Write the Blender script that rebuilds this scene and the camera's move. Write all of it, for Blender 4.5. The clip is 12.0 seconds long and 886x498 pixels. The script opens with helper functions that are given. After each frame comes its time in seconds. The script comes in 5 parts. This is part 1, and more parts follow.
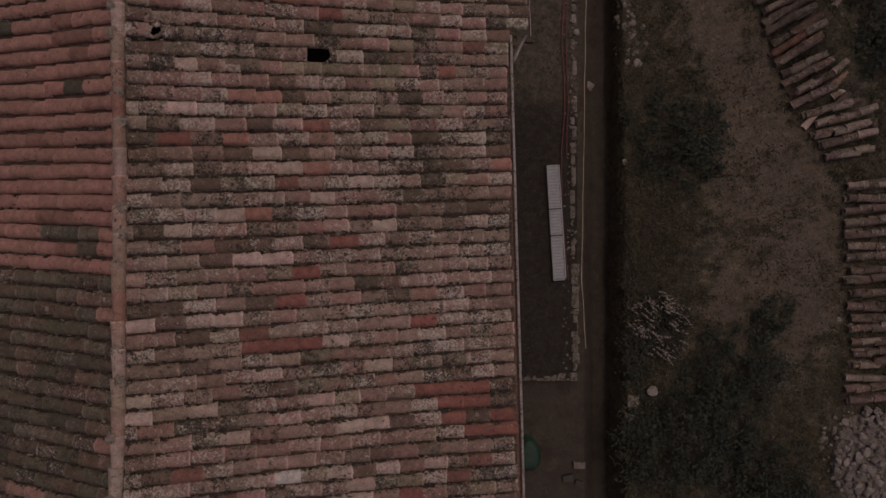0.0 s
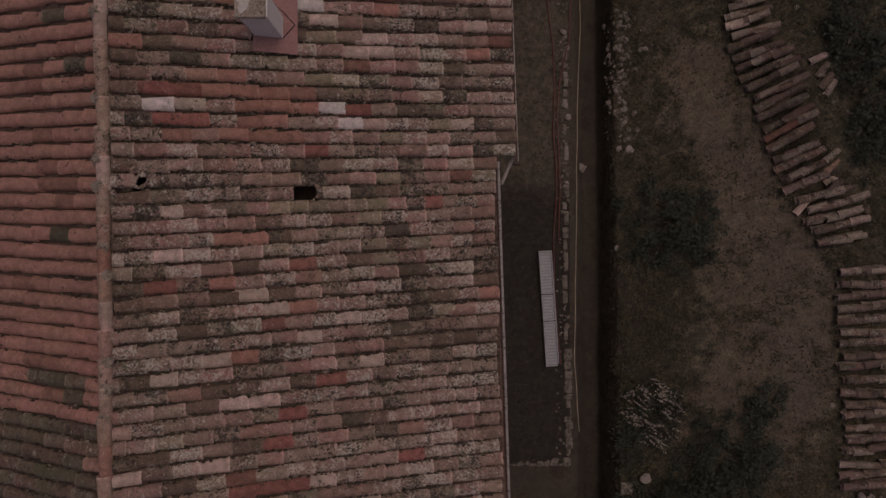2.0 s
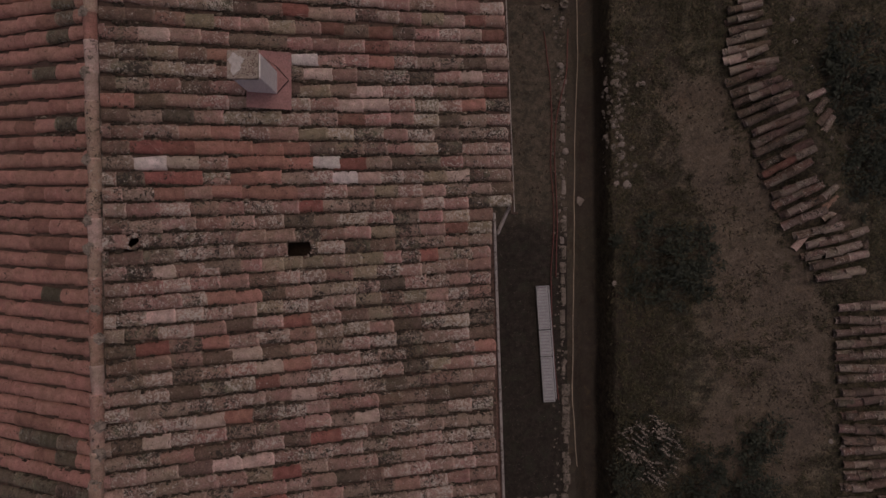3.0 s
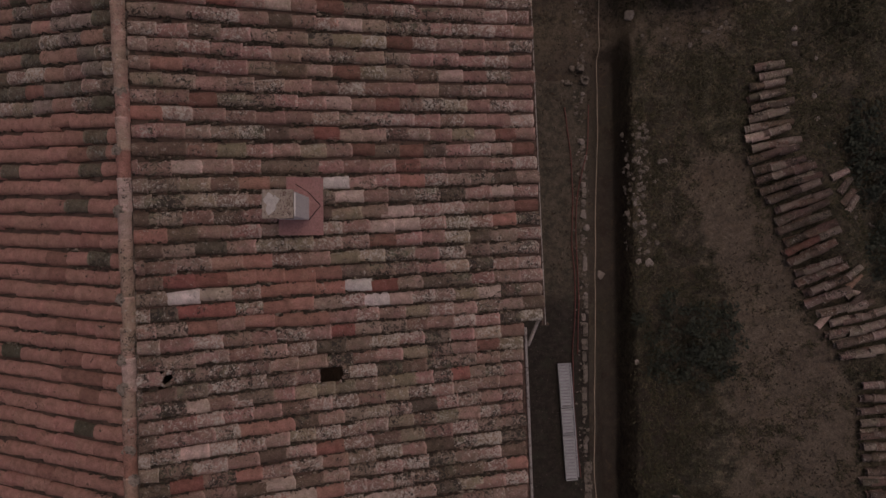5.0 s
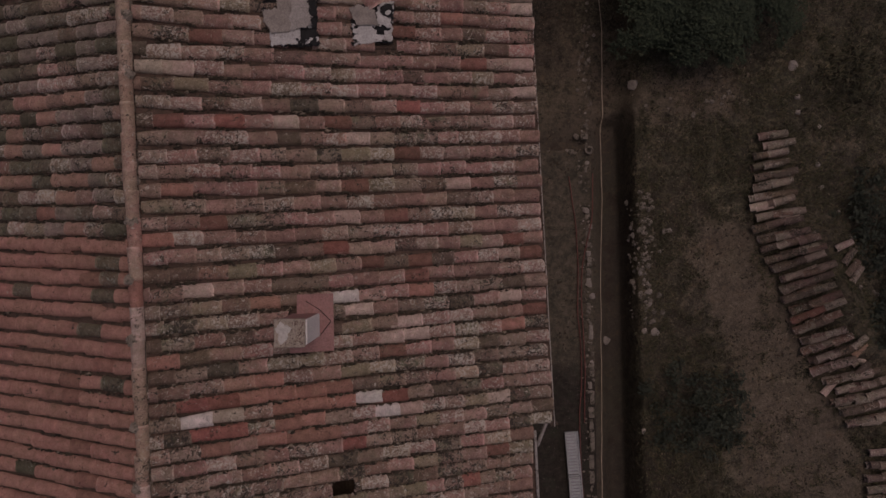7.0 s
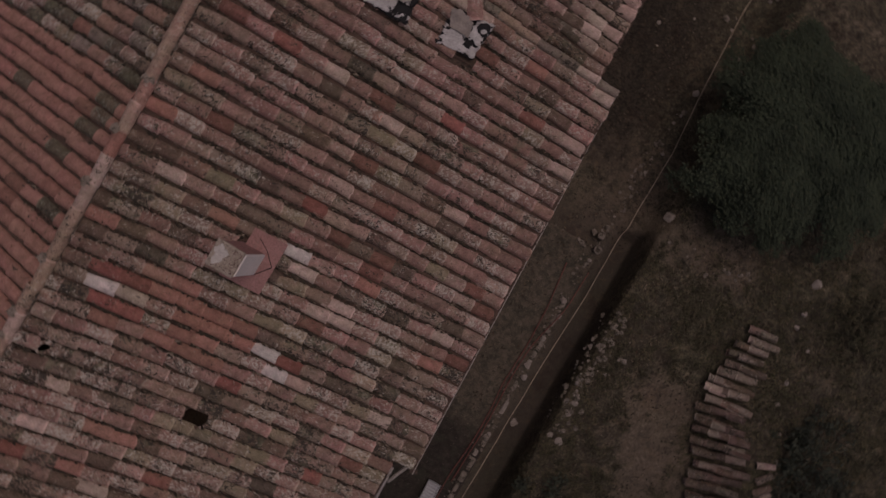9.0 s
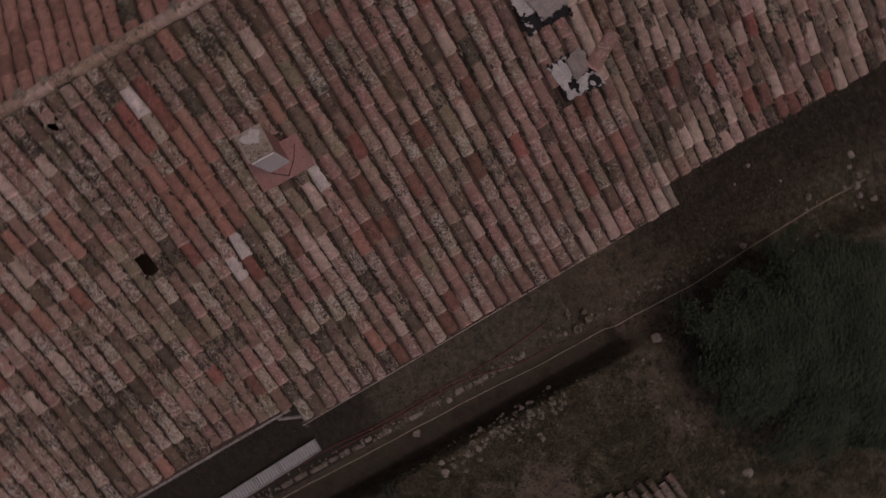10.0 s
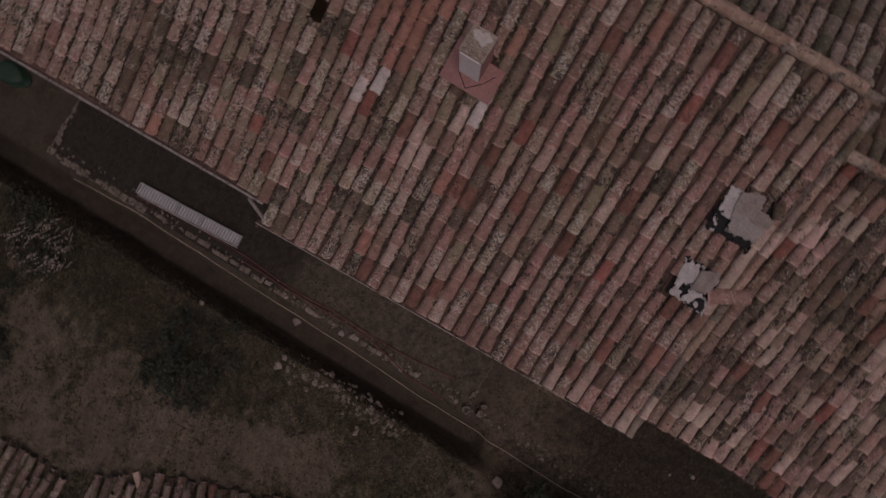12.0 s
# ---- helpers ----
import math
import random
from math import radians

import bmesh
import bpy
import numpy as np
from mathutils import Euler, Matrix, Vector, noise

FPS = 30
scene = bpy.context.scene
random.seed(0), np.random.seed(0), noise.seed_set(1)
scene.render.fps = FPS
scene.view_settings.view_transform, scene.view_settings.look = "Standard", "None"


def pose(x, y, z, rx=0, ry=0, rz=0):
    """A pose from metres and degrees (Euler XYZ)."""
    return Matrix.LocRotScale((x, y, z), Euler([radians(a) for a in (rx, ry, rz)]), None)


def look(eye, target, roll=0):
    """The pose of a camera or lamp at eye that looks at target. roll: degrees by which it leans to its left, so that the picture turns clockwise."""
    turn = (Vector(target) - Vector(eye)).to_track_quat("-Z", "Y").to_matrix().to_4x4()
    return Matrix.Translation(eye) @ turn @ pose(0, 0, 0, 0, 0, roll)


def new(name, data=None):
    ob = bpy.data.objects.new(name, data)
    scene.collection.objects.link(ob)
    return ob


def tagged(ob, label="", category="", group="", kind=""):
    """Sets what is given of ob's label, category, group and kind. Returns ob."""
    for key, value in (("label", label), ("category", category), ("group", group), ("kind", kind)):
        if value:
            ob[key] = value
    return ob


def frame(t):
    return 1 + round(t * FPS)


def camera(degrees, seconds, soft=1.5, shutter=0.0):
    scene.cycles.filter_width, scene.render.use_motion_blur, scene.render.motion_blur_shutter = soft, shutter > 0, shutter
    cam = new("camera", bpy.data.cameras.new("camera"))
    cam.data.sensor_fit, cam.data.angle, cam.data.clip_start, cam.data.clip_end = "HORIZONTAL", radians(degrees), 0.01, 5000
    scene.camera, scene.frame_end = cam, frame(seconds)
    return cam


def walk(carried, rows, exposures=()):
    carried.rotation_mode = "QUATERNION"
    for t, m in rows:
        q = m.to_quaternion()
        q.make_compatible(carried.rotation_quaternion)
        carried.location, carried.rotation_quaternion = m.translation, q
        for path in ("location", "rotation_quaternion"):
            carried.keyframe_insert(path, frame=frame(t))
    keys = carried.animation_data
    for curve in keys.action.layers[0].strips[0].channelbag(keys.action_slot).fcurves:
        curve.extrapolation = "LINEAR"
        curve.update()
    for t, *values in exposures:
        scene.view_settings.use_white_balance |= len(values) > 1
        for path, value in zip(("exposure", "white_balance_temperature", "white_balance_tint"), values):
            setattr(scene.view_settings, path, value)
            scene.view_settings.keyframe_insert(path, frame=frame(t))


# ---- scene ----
cam = camera(67.17, 12.0, shutter=0.28)
# seconds, eye, degrees about x, y and z
PATH = [
    (0, -0.008, -0.008, 15.832, 0.053, -0.078, 0.156),
    (0.5, -0.021, 0.528, 15.841, 0.039, 0.030, 0.120),
    (1, -0.034, 1.073, 15.843, 0.129, -0.056, 0.030),
    (1.5, 0.049, 1.564, 15.856, 0.172, -0.022, -0.025),
    (2, 0.200, 1.999, 15.835, 0.139, 0.029, -0.100),
    (2.5, 0.290, 2.421, 15.793, 0.152, -0.020, -0.137),
    (4.5, -0.061, 4.109, 15.708, 0.201, -0.001, -0.331),
    (5, -0.202, 4.620, 15.692, 0.238, 0.043, -0.417),
    (5.5, -0.324, 4.995, 15.721, 0.174, 0.015, -0.468),
    (6, -0.407, 5.405, 15.732, 0.190, 0.032, -0.536),
    (6.5, -0.453, 5.868, 15.754, 0.147, -0.005, -0.612),
    (7, -0.312, 6.280, 15.759, 0.206, 0.080, -1.009),
    (7.2, -0.220, 6.438, 15.754, 0.099, 0.014, -1.002),
    (8.8, 0.118, 6.760, 15.709, 0.348, 0.256, 23.927),
    (9, 0.061, 6.759, 15.686, 0.228, 0.123, 30.433),
    (9.5, -0.006, 6.734, 15.664, 0.122, 0.018, 44.994),
    (10, 0.063, 6.758, 15.673, 0.218, 0.207, 61.485),
    (10.5, 0.138, 6.813, 15.707, 0.196, 0.599, 77.204),
    (11, 0.162, 6.700, 15.723, 0.229, 0.658, 94.257),
    (11.5, 0.211, 6.621, 15.748, 0.355, 0.773, 108.255),
    (12, 0.141, 6.401, 15.751, 0.252, 0.886, 121.747),
]
walk(cam, [(t, pose(x, y, z, rx, ry, rz)) for t, x, y, z, rx, ry, rz in PATH], exposures=[(0, -1.89, 6980, 24.3), (2.5, -1.84, 6930, 24.6), (8, -1.84, 6820, 25.2), (10, -1.90, 6790, 26.0), (12, -1.91, 6740, 27.2)])

# ---- sky, sun and exposure ----
world = bpy.data.worlds.new("overcast")
scene.world = world
world.use_nodes = True
wn = world.node_tree.nodes
sky = wn.new("ShaderNodeTexSky")
sky.sky_type = "NISHITA"
sky.sun_disc = False
sky.sun_elevation, sky.sun_rotation = radians(71), radians(35)
sky.air_density, sky.dust_density, sky.ozone_density = 1.0, 8.0, 0.6
wn["Background"].inputs["Strength"].default_value = 0.16
world.node_tree.links.new(sky.outputs["Color"], wn["Background"].inputs["Color"])

sun = new("sun", bpy.data.lights.new("sun", "SUN"))
sun.data.energy, sun.data.angle, sun.data.color = 0.42, radians(50), (1.0, 0.95, 0.90)
sun.matrix_basis = look((3.5, 5, 18), (0, 0, 0))


# ---- materials ----
def start(name, rough=0.9):
    m = bpy.data.materials.new(name)
    m.use_nodes = True
    bsdf = m.node_tree.nodes["Principled BSDF"]
    bsdf.inputs["Roughness"].default_value = rough
    bsdf.inputs["Specular IOR Level"].default_value = 0.25
    return m, m.node_tree, bsdf


def feed(nt, socket, value):
    if isinstance(value, bpy.types.NodeSocket):
        nt.links.new(value, socket)
    else:
        socket.default_value = value


def calc(nt, op, a, b=0.0):
    n = nt.nodes.new("ShaderNodeMath")
    n.operation = op
    feed(nt, n.inputs[0], a)
    feed(nt, n.inputs[1], b)
    return n.outputs[0]


def blend(nt, fac, a, b, mode="MIX"):
    n = nt.nodes.new("ShaderNodeMix")
    n.data_type, n.blend_type = "RGBA", mode
    feed(nt, n.inputs[0], fac)
    feed(nt, n.inputs[6], a if isinstance(a, bpy.types.NodeSocket) else (*a, 1))
    feed(nt, n.inputs[7], b if isinstance(b, bpy.types.NodeSocket) else (*b, 1))
    return n.outputs[2]


def cloud(nt, scale, detail=4.0, rough=0.6, stretch=(1, 1, 1), warp=0.0):
    geo = nt.nodes.new("ShaderNodeNewGeometry")
    vec = geo.outputs["Position"]
    if stretch != (1, 1, 1):
        mp = nt.nodes.new("ShaderNodeMapping")
        nt.links.new(vec, mp.inputs["Vector"])
        mp.inputs["Scale"].default_value = stretch
        vec = mp.outputs["Vector"]
    n = nt.nodes.new("ShaderNodeTexNoise")
    n.inputs["Scale"].default_value, n.inputs["Detail"].default_value, n.inputs["Roughness"].default_value = scale, detail, rough
    n.inputs["Distortion"].default_value = warp
    nt.links.new(vec, n.inputs["Vector"])
    return n.outputs["Fac"]


def ranged(nt, value, lo, hi, a=0.0, b=1.0):
    n = nt.nodes.new("ShaderNodeMapRange")
    for socket, v in zip(n.inputs, (value, lo, hi, a, b)):
        feed(nt, socket, v)
    return n.outputs[0]


def ramp(nt, fac, colours):
    n = nt.nodes.new("ShaderNodeValToRGB")
    e = n.color_ramp.elements
    while len(e) < len(colours):
        e.new(0.5)
    for i, c in enumerate(colours):
        e[i].position = i / max(1, len(colours) - 1)
        e[i].color = (*c, 1)
    nt.links.new(fac, n.inputs["Fac"])
    return n.outputs["Color"]


def relief(nt, bsdf, height, strength, distance):
    n = nt.nodes.new("ShaderNodeBump")
    n.inputs["Strength"].default_value, n.inputs["Distance"].default_value = strength, distance
    nt.links.new(height, n.inputs["Height"])
    nt.links.new(n.outputs["Normal"], bsdf.inputs["Normal"])


def chance(nt):
    """A number of its own for every tile, stone or leaf."""
    info = nt.nodes.new("ShaderNodeObjectInfo")
    geo = nt.nodes.new("ShaderNodeNewGeometry")
    return calc(nt, "FRACT", calc(nt, "ADD", calc(nt, "MULTIPLY", info.outputs["Random"], 3.7), geo.outputs["Random Per Island"]))


def fired_clay(name, colours, lichen=0.5, soot=0.5, grey=(0.51, 0.465, 0.405)):
    """Weathered terracotta: a tone for each tile, cloudy wear, specks of pale lichen, olive film and black growth."""
    m, nt, bsdf = start(name, 0.92)
    r = chance(nt)
    own = calc(nt, "FRACT", calc(nt, "MULTIPLY", r, 7.31))
    own2 = calc(nt, "FRACT", calc(nt, "MULTIPLY", r, 13.7))
    base = ramp(nt, r, colours)
    fine, broad, patch = cloud(nt, 60, 5, 0.65), cloud(nt, 9, 5), cloud(nt, 2.3, 4)
    base = blend(nt, 1.0, base, ramp(nt, ranged(nt, broad, 0.3, 0.7), [(0.72, 0.70, 0.68), (1.20, 1.18, 1.16)]), "MULTIPLY")
    tint = calc(nt, "ADD", cloud(nt, 11, 5, 0.7), calc(nt, "MULTIPLY", calc(nt, "SUBTRACT", own, 0.5), 0.25))
    base = blend(nt, min(0.75, 0.35 + 0.5 * lichen), base, ramp(nt, ranged(nt, tint, 0.32, 0.68), [(0.78, 0.80, 0.74), (0.97, 1.0, 0.94), (1.02, 0.94, 0.96), (1.22, 1.08, 1.10)]), "MULTIPLY")
    base = blend(nt, min(0.95, 0.62 + 0.4 * lichen), base, ramp(nt, ranged(nt, fine, 0.3, 0.7), [(0.56, 0.54, 0.52), (1.0, 1.0, 1.0), (1.42, 1.42, 1.42)]), "MULTIPLY")
    base = blend(nt, 0.8 * min(1.0, 0.3 + lichen), base, ramp(nt, ranged(nt, cloud(nt, 1.1, 5, 0.65), 0.34, 0.66), [(0.84, 0.91, 0.80), (1.0, 1.0, 0.97), (1.16, 1.02, 1.07)]), "MULTIPLY")
    film = calc(nt, "ADD", calc(nt, "MULTIPLY", cloud(nt, 13, 6, 0.7), 0.6), calc(nt, "MULTIPLY", patch, 0.4))
    film = ranged(nt, calc(nt, "ADD", film, calc(nt, "MULTIPLY", own2, 0.12 * lichen)), 0.53, 0.67, 0, 0.45 * min(1.0, lichen))
    base = blend(nt, film, base, (0.20, 0.165, 0.128))
    blots = cloud(nt, 17, 8, 0.72, warp=1.3)
    level = calc(nt, "SUBTRACT", calc(nt, "SUBTRACT", 0.825, calc(nt, "MULTIPLY", cloud(nt, 5, 4), 0.36)), calc(nt, "MULTIPLY", own2, 0.15 * soot))
    base = blend(nt, ranged(nt, blots, level, calc(nt, "ADD", level, 0.04), 0, 0.95), base, (0.046, 0.039, 0.032))
    moss = calc(nt, "ADD", cloud(nt, 5.5, 5, 0.65), calc(nt, "MULTIPLY", calc(nt, "SUBTRACT", own2, 0.5), 0.22))
    base = blend(nt, ranged(nt, moss, 0.60, 0.72, 0, 0.5 * min(1.0, lichen)), base, (0.185, 0.185, 0.120))
    rim = nt.nodes.new("ShaderNodeAttribute")
    rim.attribute_name = "rim"
    worn = calc(nt, "MULTIPLY", rim.outputs["Fac"], ranged(nt, calc(nt, "ADD", cloud(nt, 16, 5, 0.7), calc(nt, "MULTIPLY", own, 0.3)), 0.46, 0.64, 0, 0.85 * min(1.0, 0.18 + lichen)))
    base = blend(nt, ranged(nt, worn, 0.2, 0.6, 0, 0.8), base, blend(nt, 1.0, base, (1.75, 1.8, 1.85), "MULTIPLY"))
    specks = cloud(nt, 27, 6, 0.66, warp=1.1)
    bed = calc(nt, "ADD", calc(nt, "MULTIPLY", cloud(nt, 6, 4, 0.6), 0.30), calc(nt, "MULTIPLY", own, 0.13 * lichen))
    level = calc(nt, "SUBTRACT", 0.835 - 0.055 * lichen, bed)
    base = blend(nt, ranged(nt, specks, level, calc(nt, "ADD", level, 0.05), 0, 0.82), base, grey)
    if lichen > 0.45:
        spot = nt.nodes.new("ShaderNodeTexVoronoi")
        spot.inputs["Scale"].default_value = 7.5
        geo = nt.nodes.new("ShaderNodeNewGeometry")
        nt.links.new(geo.outputs["Position"], spot.inputs["Vector"])
        away = calc(nt, "ADD", spot.outputs["Distance"], calc(nt, "MULTIPLY", calc(nt, "SUBTRACT", broad, 0.5), 0.35))
        ring = calc(nt, "MULTIPLY", ranged(nt, away, 0.20, 0.26), ranged(nt, away, 0.36, 0.30))
        pick = nt.nodes.new("ShaderNodeSeparateColor")
        nt.links.new(spot.outputs["Color"], pick.inputs["Color"])
        base = blend(nt, calc(nt, "MULTIPLY", ring, ranged(nt, pick.outputs["Red"], 0.94, 0.99, 0, 0.40)), base, (0.52, 0.50, 0.44))
    nt.links.new(base, bsdf.inputs["Base Color"])
    relief(nt, bsdf, calc(nt, "ADD", fine, calc(nt, "MULTIPLY", blots, 1.2)), 0.8, 0.014)
    return m


def earthy(name, colours, scale, bump=0.02, rough=0.95, second=None, amount=0.5, fleck=None):
    """Cloudy ground, stone, mortar or paint; second: a stain that lies over it in patches."""
    m, nt, bsdf = start(name, rough)
    broad, fine = cloud(nt, scale, 6), cloud(nt, scale * 9, 8, 0.7)
    base = ramp(nt, ranged(nt, broad, 0.3, 0.7), colours)
    base = blend(nt, 0.8, base, ramp(nt, ranged(nt, fine, 0.3, 0.72), [(0.55, 0.55, 0.55), (1.4, 1.4, 1.4)]), "MULTIPLY")
    if second:
        base = blend(nt, ranged(nt, cloud(nt, scale * 2.3, 7, 0.7), 0.62 - 0.2 * amount, 0.70 - 0.2 * amount), base, second)
    if fleck:
        base = blend(nt, ranged(nt, cloud(nt, scale * 14, 4, 0.6), 0.66, 0.70), base, fleck)
    nt.links.new(base, bsdf.inputs["Base Color"])
    relief(nt, bsdf, calc(nt, "ADD", calc(nt, "MULTIPLY", broad, 0.5), fine), 0.7, bump)
    return m


def leafy(name, colours, rough=0.7):
    m, nt, bsdf = start(name, rough)
    base = ramp(nt, chance(nt), colours)
    base = blend(nt, 0.6, base, ramp(nt, ranged(nt, cloud(nt, 1.3, 4), 0.3, 0.7), [(0.5, 0.5, 0.5), (1.35, 1.3, 1.2)]), "MULTIPLY")
    nt.links.new(base, bsdf.inputs["Base Color"])
    return m


TILE = fired_clay("aged_clay_tile", [(0.15, 0.108, 0.095), (0.28, 0.178, 0.158), (0.22, 0.158, 0.134), (0.33, 0.226, 0.196), (0.27, 0.156, 0.140), (0.18, 0.138, 0.115), (0.36, 0.262, 0.228), (0.30, 0.168, 0.148)], 1.0, 1.0)
RED_TILE = fired_clay("red_clay_tile", [(0.254, 0.110, 0.095), (0.292, 0.133, 0.113), (0.229, 0.100, 0.087)], 0.3, 0.4)
ORANGE_TILE = fired_clay("orange_clay_tile", [(0.322, 0.168, 0.136), (0.361, 0.204, 0.170), (0.302, 0.158, 0.129)], 0.3, 0.35)
PALE_TILE = fired_clay("pale_clay_tile", [(0.44, 0.345, 0.305), (0.49, 0.395, 0.355), (0.40, 0.30, 0.265)], 0.4, 0.5)
WHITE_TILE = fired_clay("bleached_clay_tile", [(0.55, 0.52, 0.51), (0.62, 0.575, 0.555)], 0.1, 0.1)
DARK_TILE = fired_clay("sooty_clay_tile", [(0.13, 0.095, 0.08), (0.18, 0.125, 0.10), (0.11, 0.09, 0.075)], 0.7, 1.2)
PINK_TILE = fired_clay("newer_pink_clay_tile", [(0.37, 0.205, 0.170), (0.40, 0.228, 0.190), (0.34, 0.185, 0.157)], 0.22, 0.35)
MUTED_TILE = fired_clay("muted_pink_clay_tile", [(0.332, 0.202, 0.167), (0.375, 0.233, 0.192), (0.302, 0.189, 0.157)], 0.4, 0.5)
UMBER_TILE = fired_clay("umber_clay_tile", [(0.26, 0.142, 0.116), (0.29, 0.16, 0.13)], 0.15, 0.3)
BROWN_TILE = fired_clay("brown_red_clay_tile", [(0.190, 0.100, 0.083), (0.224, 0.117, 0.096)], 0.3, 0.5)
ROSE_TILE = fired_clay("rose_clay_tile", [(0.278, 0.169, 0.154), (0.336, 0.216, 0.192), (0.239, 0.145, 0.131), (0.370, 0.267, 0.232)], 0.75, 0.8)
OLIVE_TILE = fired_clay("olive_filmed_clay_tile", [(0.25, 0.205, 0.155), (0.31, 0.252, 0.192), (0.21, 0.17, 0.132)], 1.1, 0.9)
CRUST_TILE = fired_clay("crusted_clay_tile", [(0.30, 0.218, 0.192), (0.26, 0.168, 0.150), (0.33, 0.25, 0.218), (0.22, 0.150, 0.130)], 1.1, 1.3)
MOSSY_TILE = fired_clay("mossy_grey_clay_tile", [(0.100, 0.092, 0.070), (0.145, 0.120, 0.092), (0.115, 0.110, 0.081), (0.165, 0.128, 0.100), (0.082, 0.079, 0.060)], 0.8, 0.8, (0.27, 0.28, 0.24))
MIXED_TILE = fired_clay("mixed_clay_tile", [(0.15, 0.11, 0.096), (0.31, 0.195, 0.172), (0.37, 0.28, 0.235), (0.20, 0.145, 0.128), (0.34, 0.25, 0.222), (0.25, 0.18, 0.158), (0.43, 0.355, 0.318), (0.29, 0.215, 0.185)], 0.65, 1.1)
STACK_TILE = fired_clay("salvaged_clay_tile", [(0.11, 0.082, 0.074), (0.17, 0.120, 0.108), (0.095, 0.074, 0.066), (0.20, 0.155, 0.138), (0.14, 0.088, 0.080)], 0.6, 1.0)
GREYED_TILE = fired_clay("greyed_salvaged_clay_tile", [(0.23, 0.185, 0.165), (0.29, 0.24, 0.215), (0.185, 0.15, 0.134), (0.31, 0.255, 0.225)], 0.7, 0.9)
CHANNEL = earthy("silted_channel_clay", [(0.070, 0.047, 0.038), (0.14, 0.093, 0.075)], 5, 0.012, second=(0.052, 0.042, 0.032), fleck=(0.20, 0.16, 0.13))
RIDGE = fired_clay("ridge_clay", [(0.355, 0.255, 0.210), (0.41, 0.302, 0.250), (0.345, 0.220, 0.183), (0.43, 0.335, 0.28)], 0.55, 0.7)
MOSS = leafy("moss_and_crumbs", [(0.034, 0.028, 0.023), (0.058, 0.047, 0.037), (0.05, 0.047, 0.032), (0.105, 0.08, 0.064), (0.045, 0.038, 0.03), (0.07, 0.056, 0.045), (0.29, 0.24, 0.195)], 0.95)
MORTAR = earthy("old_lime_mortar", [(0.20, 0.165, 0.135), (0.36, 0.30, 0.25)], 9, 0.02, second=(0.10, 0.088, 0.07), fleck=(0.45, 0.40, 0.35))
DECK = earthy("roof_boards", [(0.07, 0.05, 0.04), (0.11, 0.08, 0.06)], 4)
RENDER = earthy("lime_plaster", [(0.42, 0.37, 0.31), (0.55, 0.49, 0.42)], 1.5, 0.01, second=(0.30, 0.26, 0.22), amount=0.2)
ZINC = earthy("flaking_white_gutter_paint", [(0.26, 0.235, 0.22), (0.39, 0.355, 0.335)], 8, 0.004, 0.6, second=(0.12, 0.10, 0.09), amount=0.5, fleck=(0.05, 0.045, 0.04))
RUST = earthy("rusty_gutter_steel", [(0.07, 0.05, 0.042), (0.14, 0.10, 0.08)], 8, 0.003, 0.8)
SILT = earthy("pink_gutter_silt", [(0.15, 0.095, 0.08), (0.25, 0.165, 0.14)], 6, 0.006, second=(0.10, 0.08, 0.06), amount=0.4)
GALV = earthy("dull_galvanised_steel", [(0.34, 0.31, 0.285), (0.44, 0.40, 0.37)], 8, 0.002, 0.6, second=(0.14, 0.12, 0.10), amount=0.2)
FLASHING = earthy("red_painted_flashing", [(0.29, 0.155, 0.145), (0.36, 0.20, 0.185)], 5, 0.004, 0.8, second=(0.27, 0.17, 0.155), amount=0.3)
PLASTER = earthy("whitewashed_render", [(0.80, 0.765, 0.755), (0.86, 0.82, 0.81)], 7, 0.003)
LIME = earthy("weathered_lime", [(0.44, 0.41, 0.385), (0.60, 0.565, 0.535)], 14, 0.006, second=(0.34, 0.30, 0.27), amount=0.3)
GRAVELLY = earthy("pebbled_cap_mortar", [(0.29, 0.235, 0.19), (0.47, 0.405, 0.345)], 16, 0.014, second=(0.20, 0.155, 0.115), amount=0.35, fleck=(0.13, 0.10, 0.08))
SHEET = earthy("weathered_white_membrane", [(0.36, 0.34, 0.335), (0.54, 0.52, 0.515)], 6, 0.004, 0.6, second=(0.24, 0.215, 0.20), amount=0.2)
GREY_SHEET = earthy("grey_membrane", [(0.22, 0.19, 0.172), (0.31, 0.27, 0.245)], 4, 0.006, 0.7)
FOLD_SHEET = earthy("pale_membrane_fold", [(0.26, 0.232, 0.218), (0.36, 0.325, 0.308)], 4, 0.006, 0.7)
BITUMEN = earthy("black_bitumen_felt", [(0.012, 0.012, 0.014), (0.022, 0.021, 0.022)], 9, 0.004, 0.8)
STONE = earthy("field_stone", [(0.13, 0.11, 0.095), (0.25, 0.215, 0.185)], 6, 0.02, second=(0.075, 0.068, 0.052), amount=0.6)
DARK_STONE = earthy("damp_concrete", [(0.055, 0.05, 0.044), (0.085, 0.076, 0.066)], 8, 0.01)
RUBBLE_STONE = earthy("broken_pinkish_limestone", [(0.15, 0.128, 0.115), (0.26, 0.225, 0.205)], 9, 0.02, second=(0.10, 0.088, 0.075), amount=0.45)
PALE_STONE = earthy("pale_limestone", [(0.20, 0.175, 0.155), (0.33, 0.285, 0.255)], 9, 0.015)
RED_HOSE = earthy("dull_red_rubber", [(0.14, 0.05, 0.045), (0.18, 0.065, 0.055)], 9, 0.001, 0.6)
PALE_HOSE = earthy("faded_yellowish_hose", [(0.37, 0.30, 0.23), (0.46, 0.39, 0.31)], 0.4, 0.001, 0.6)
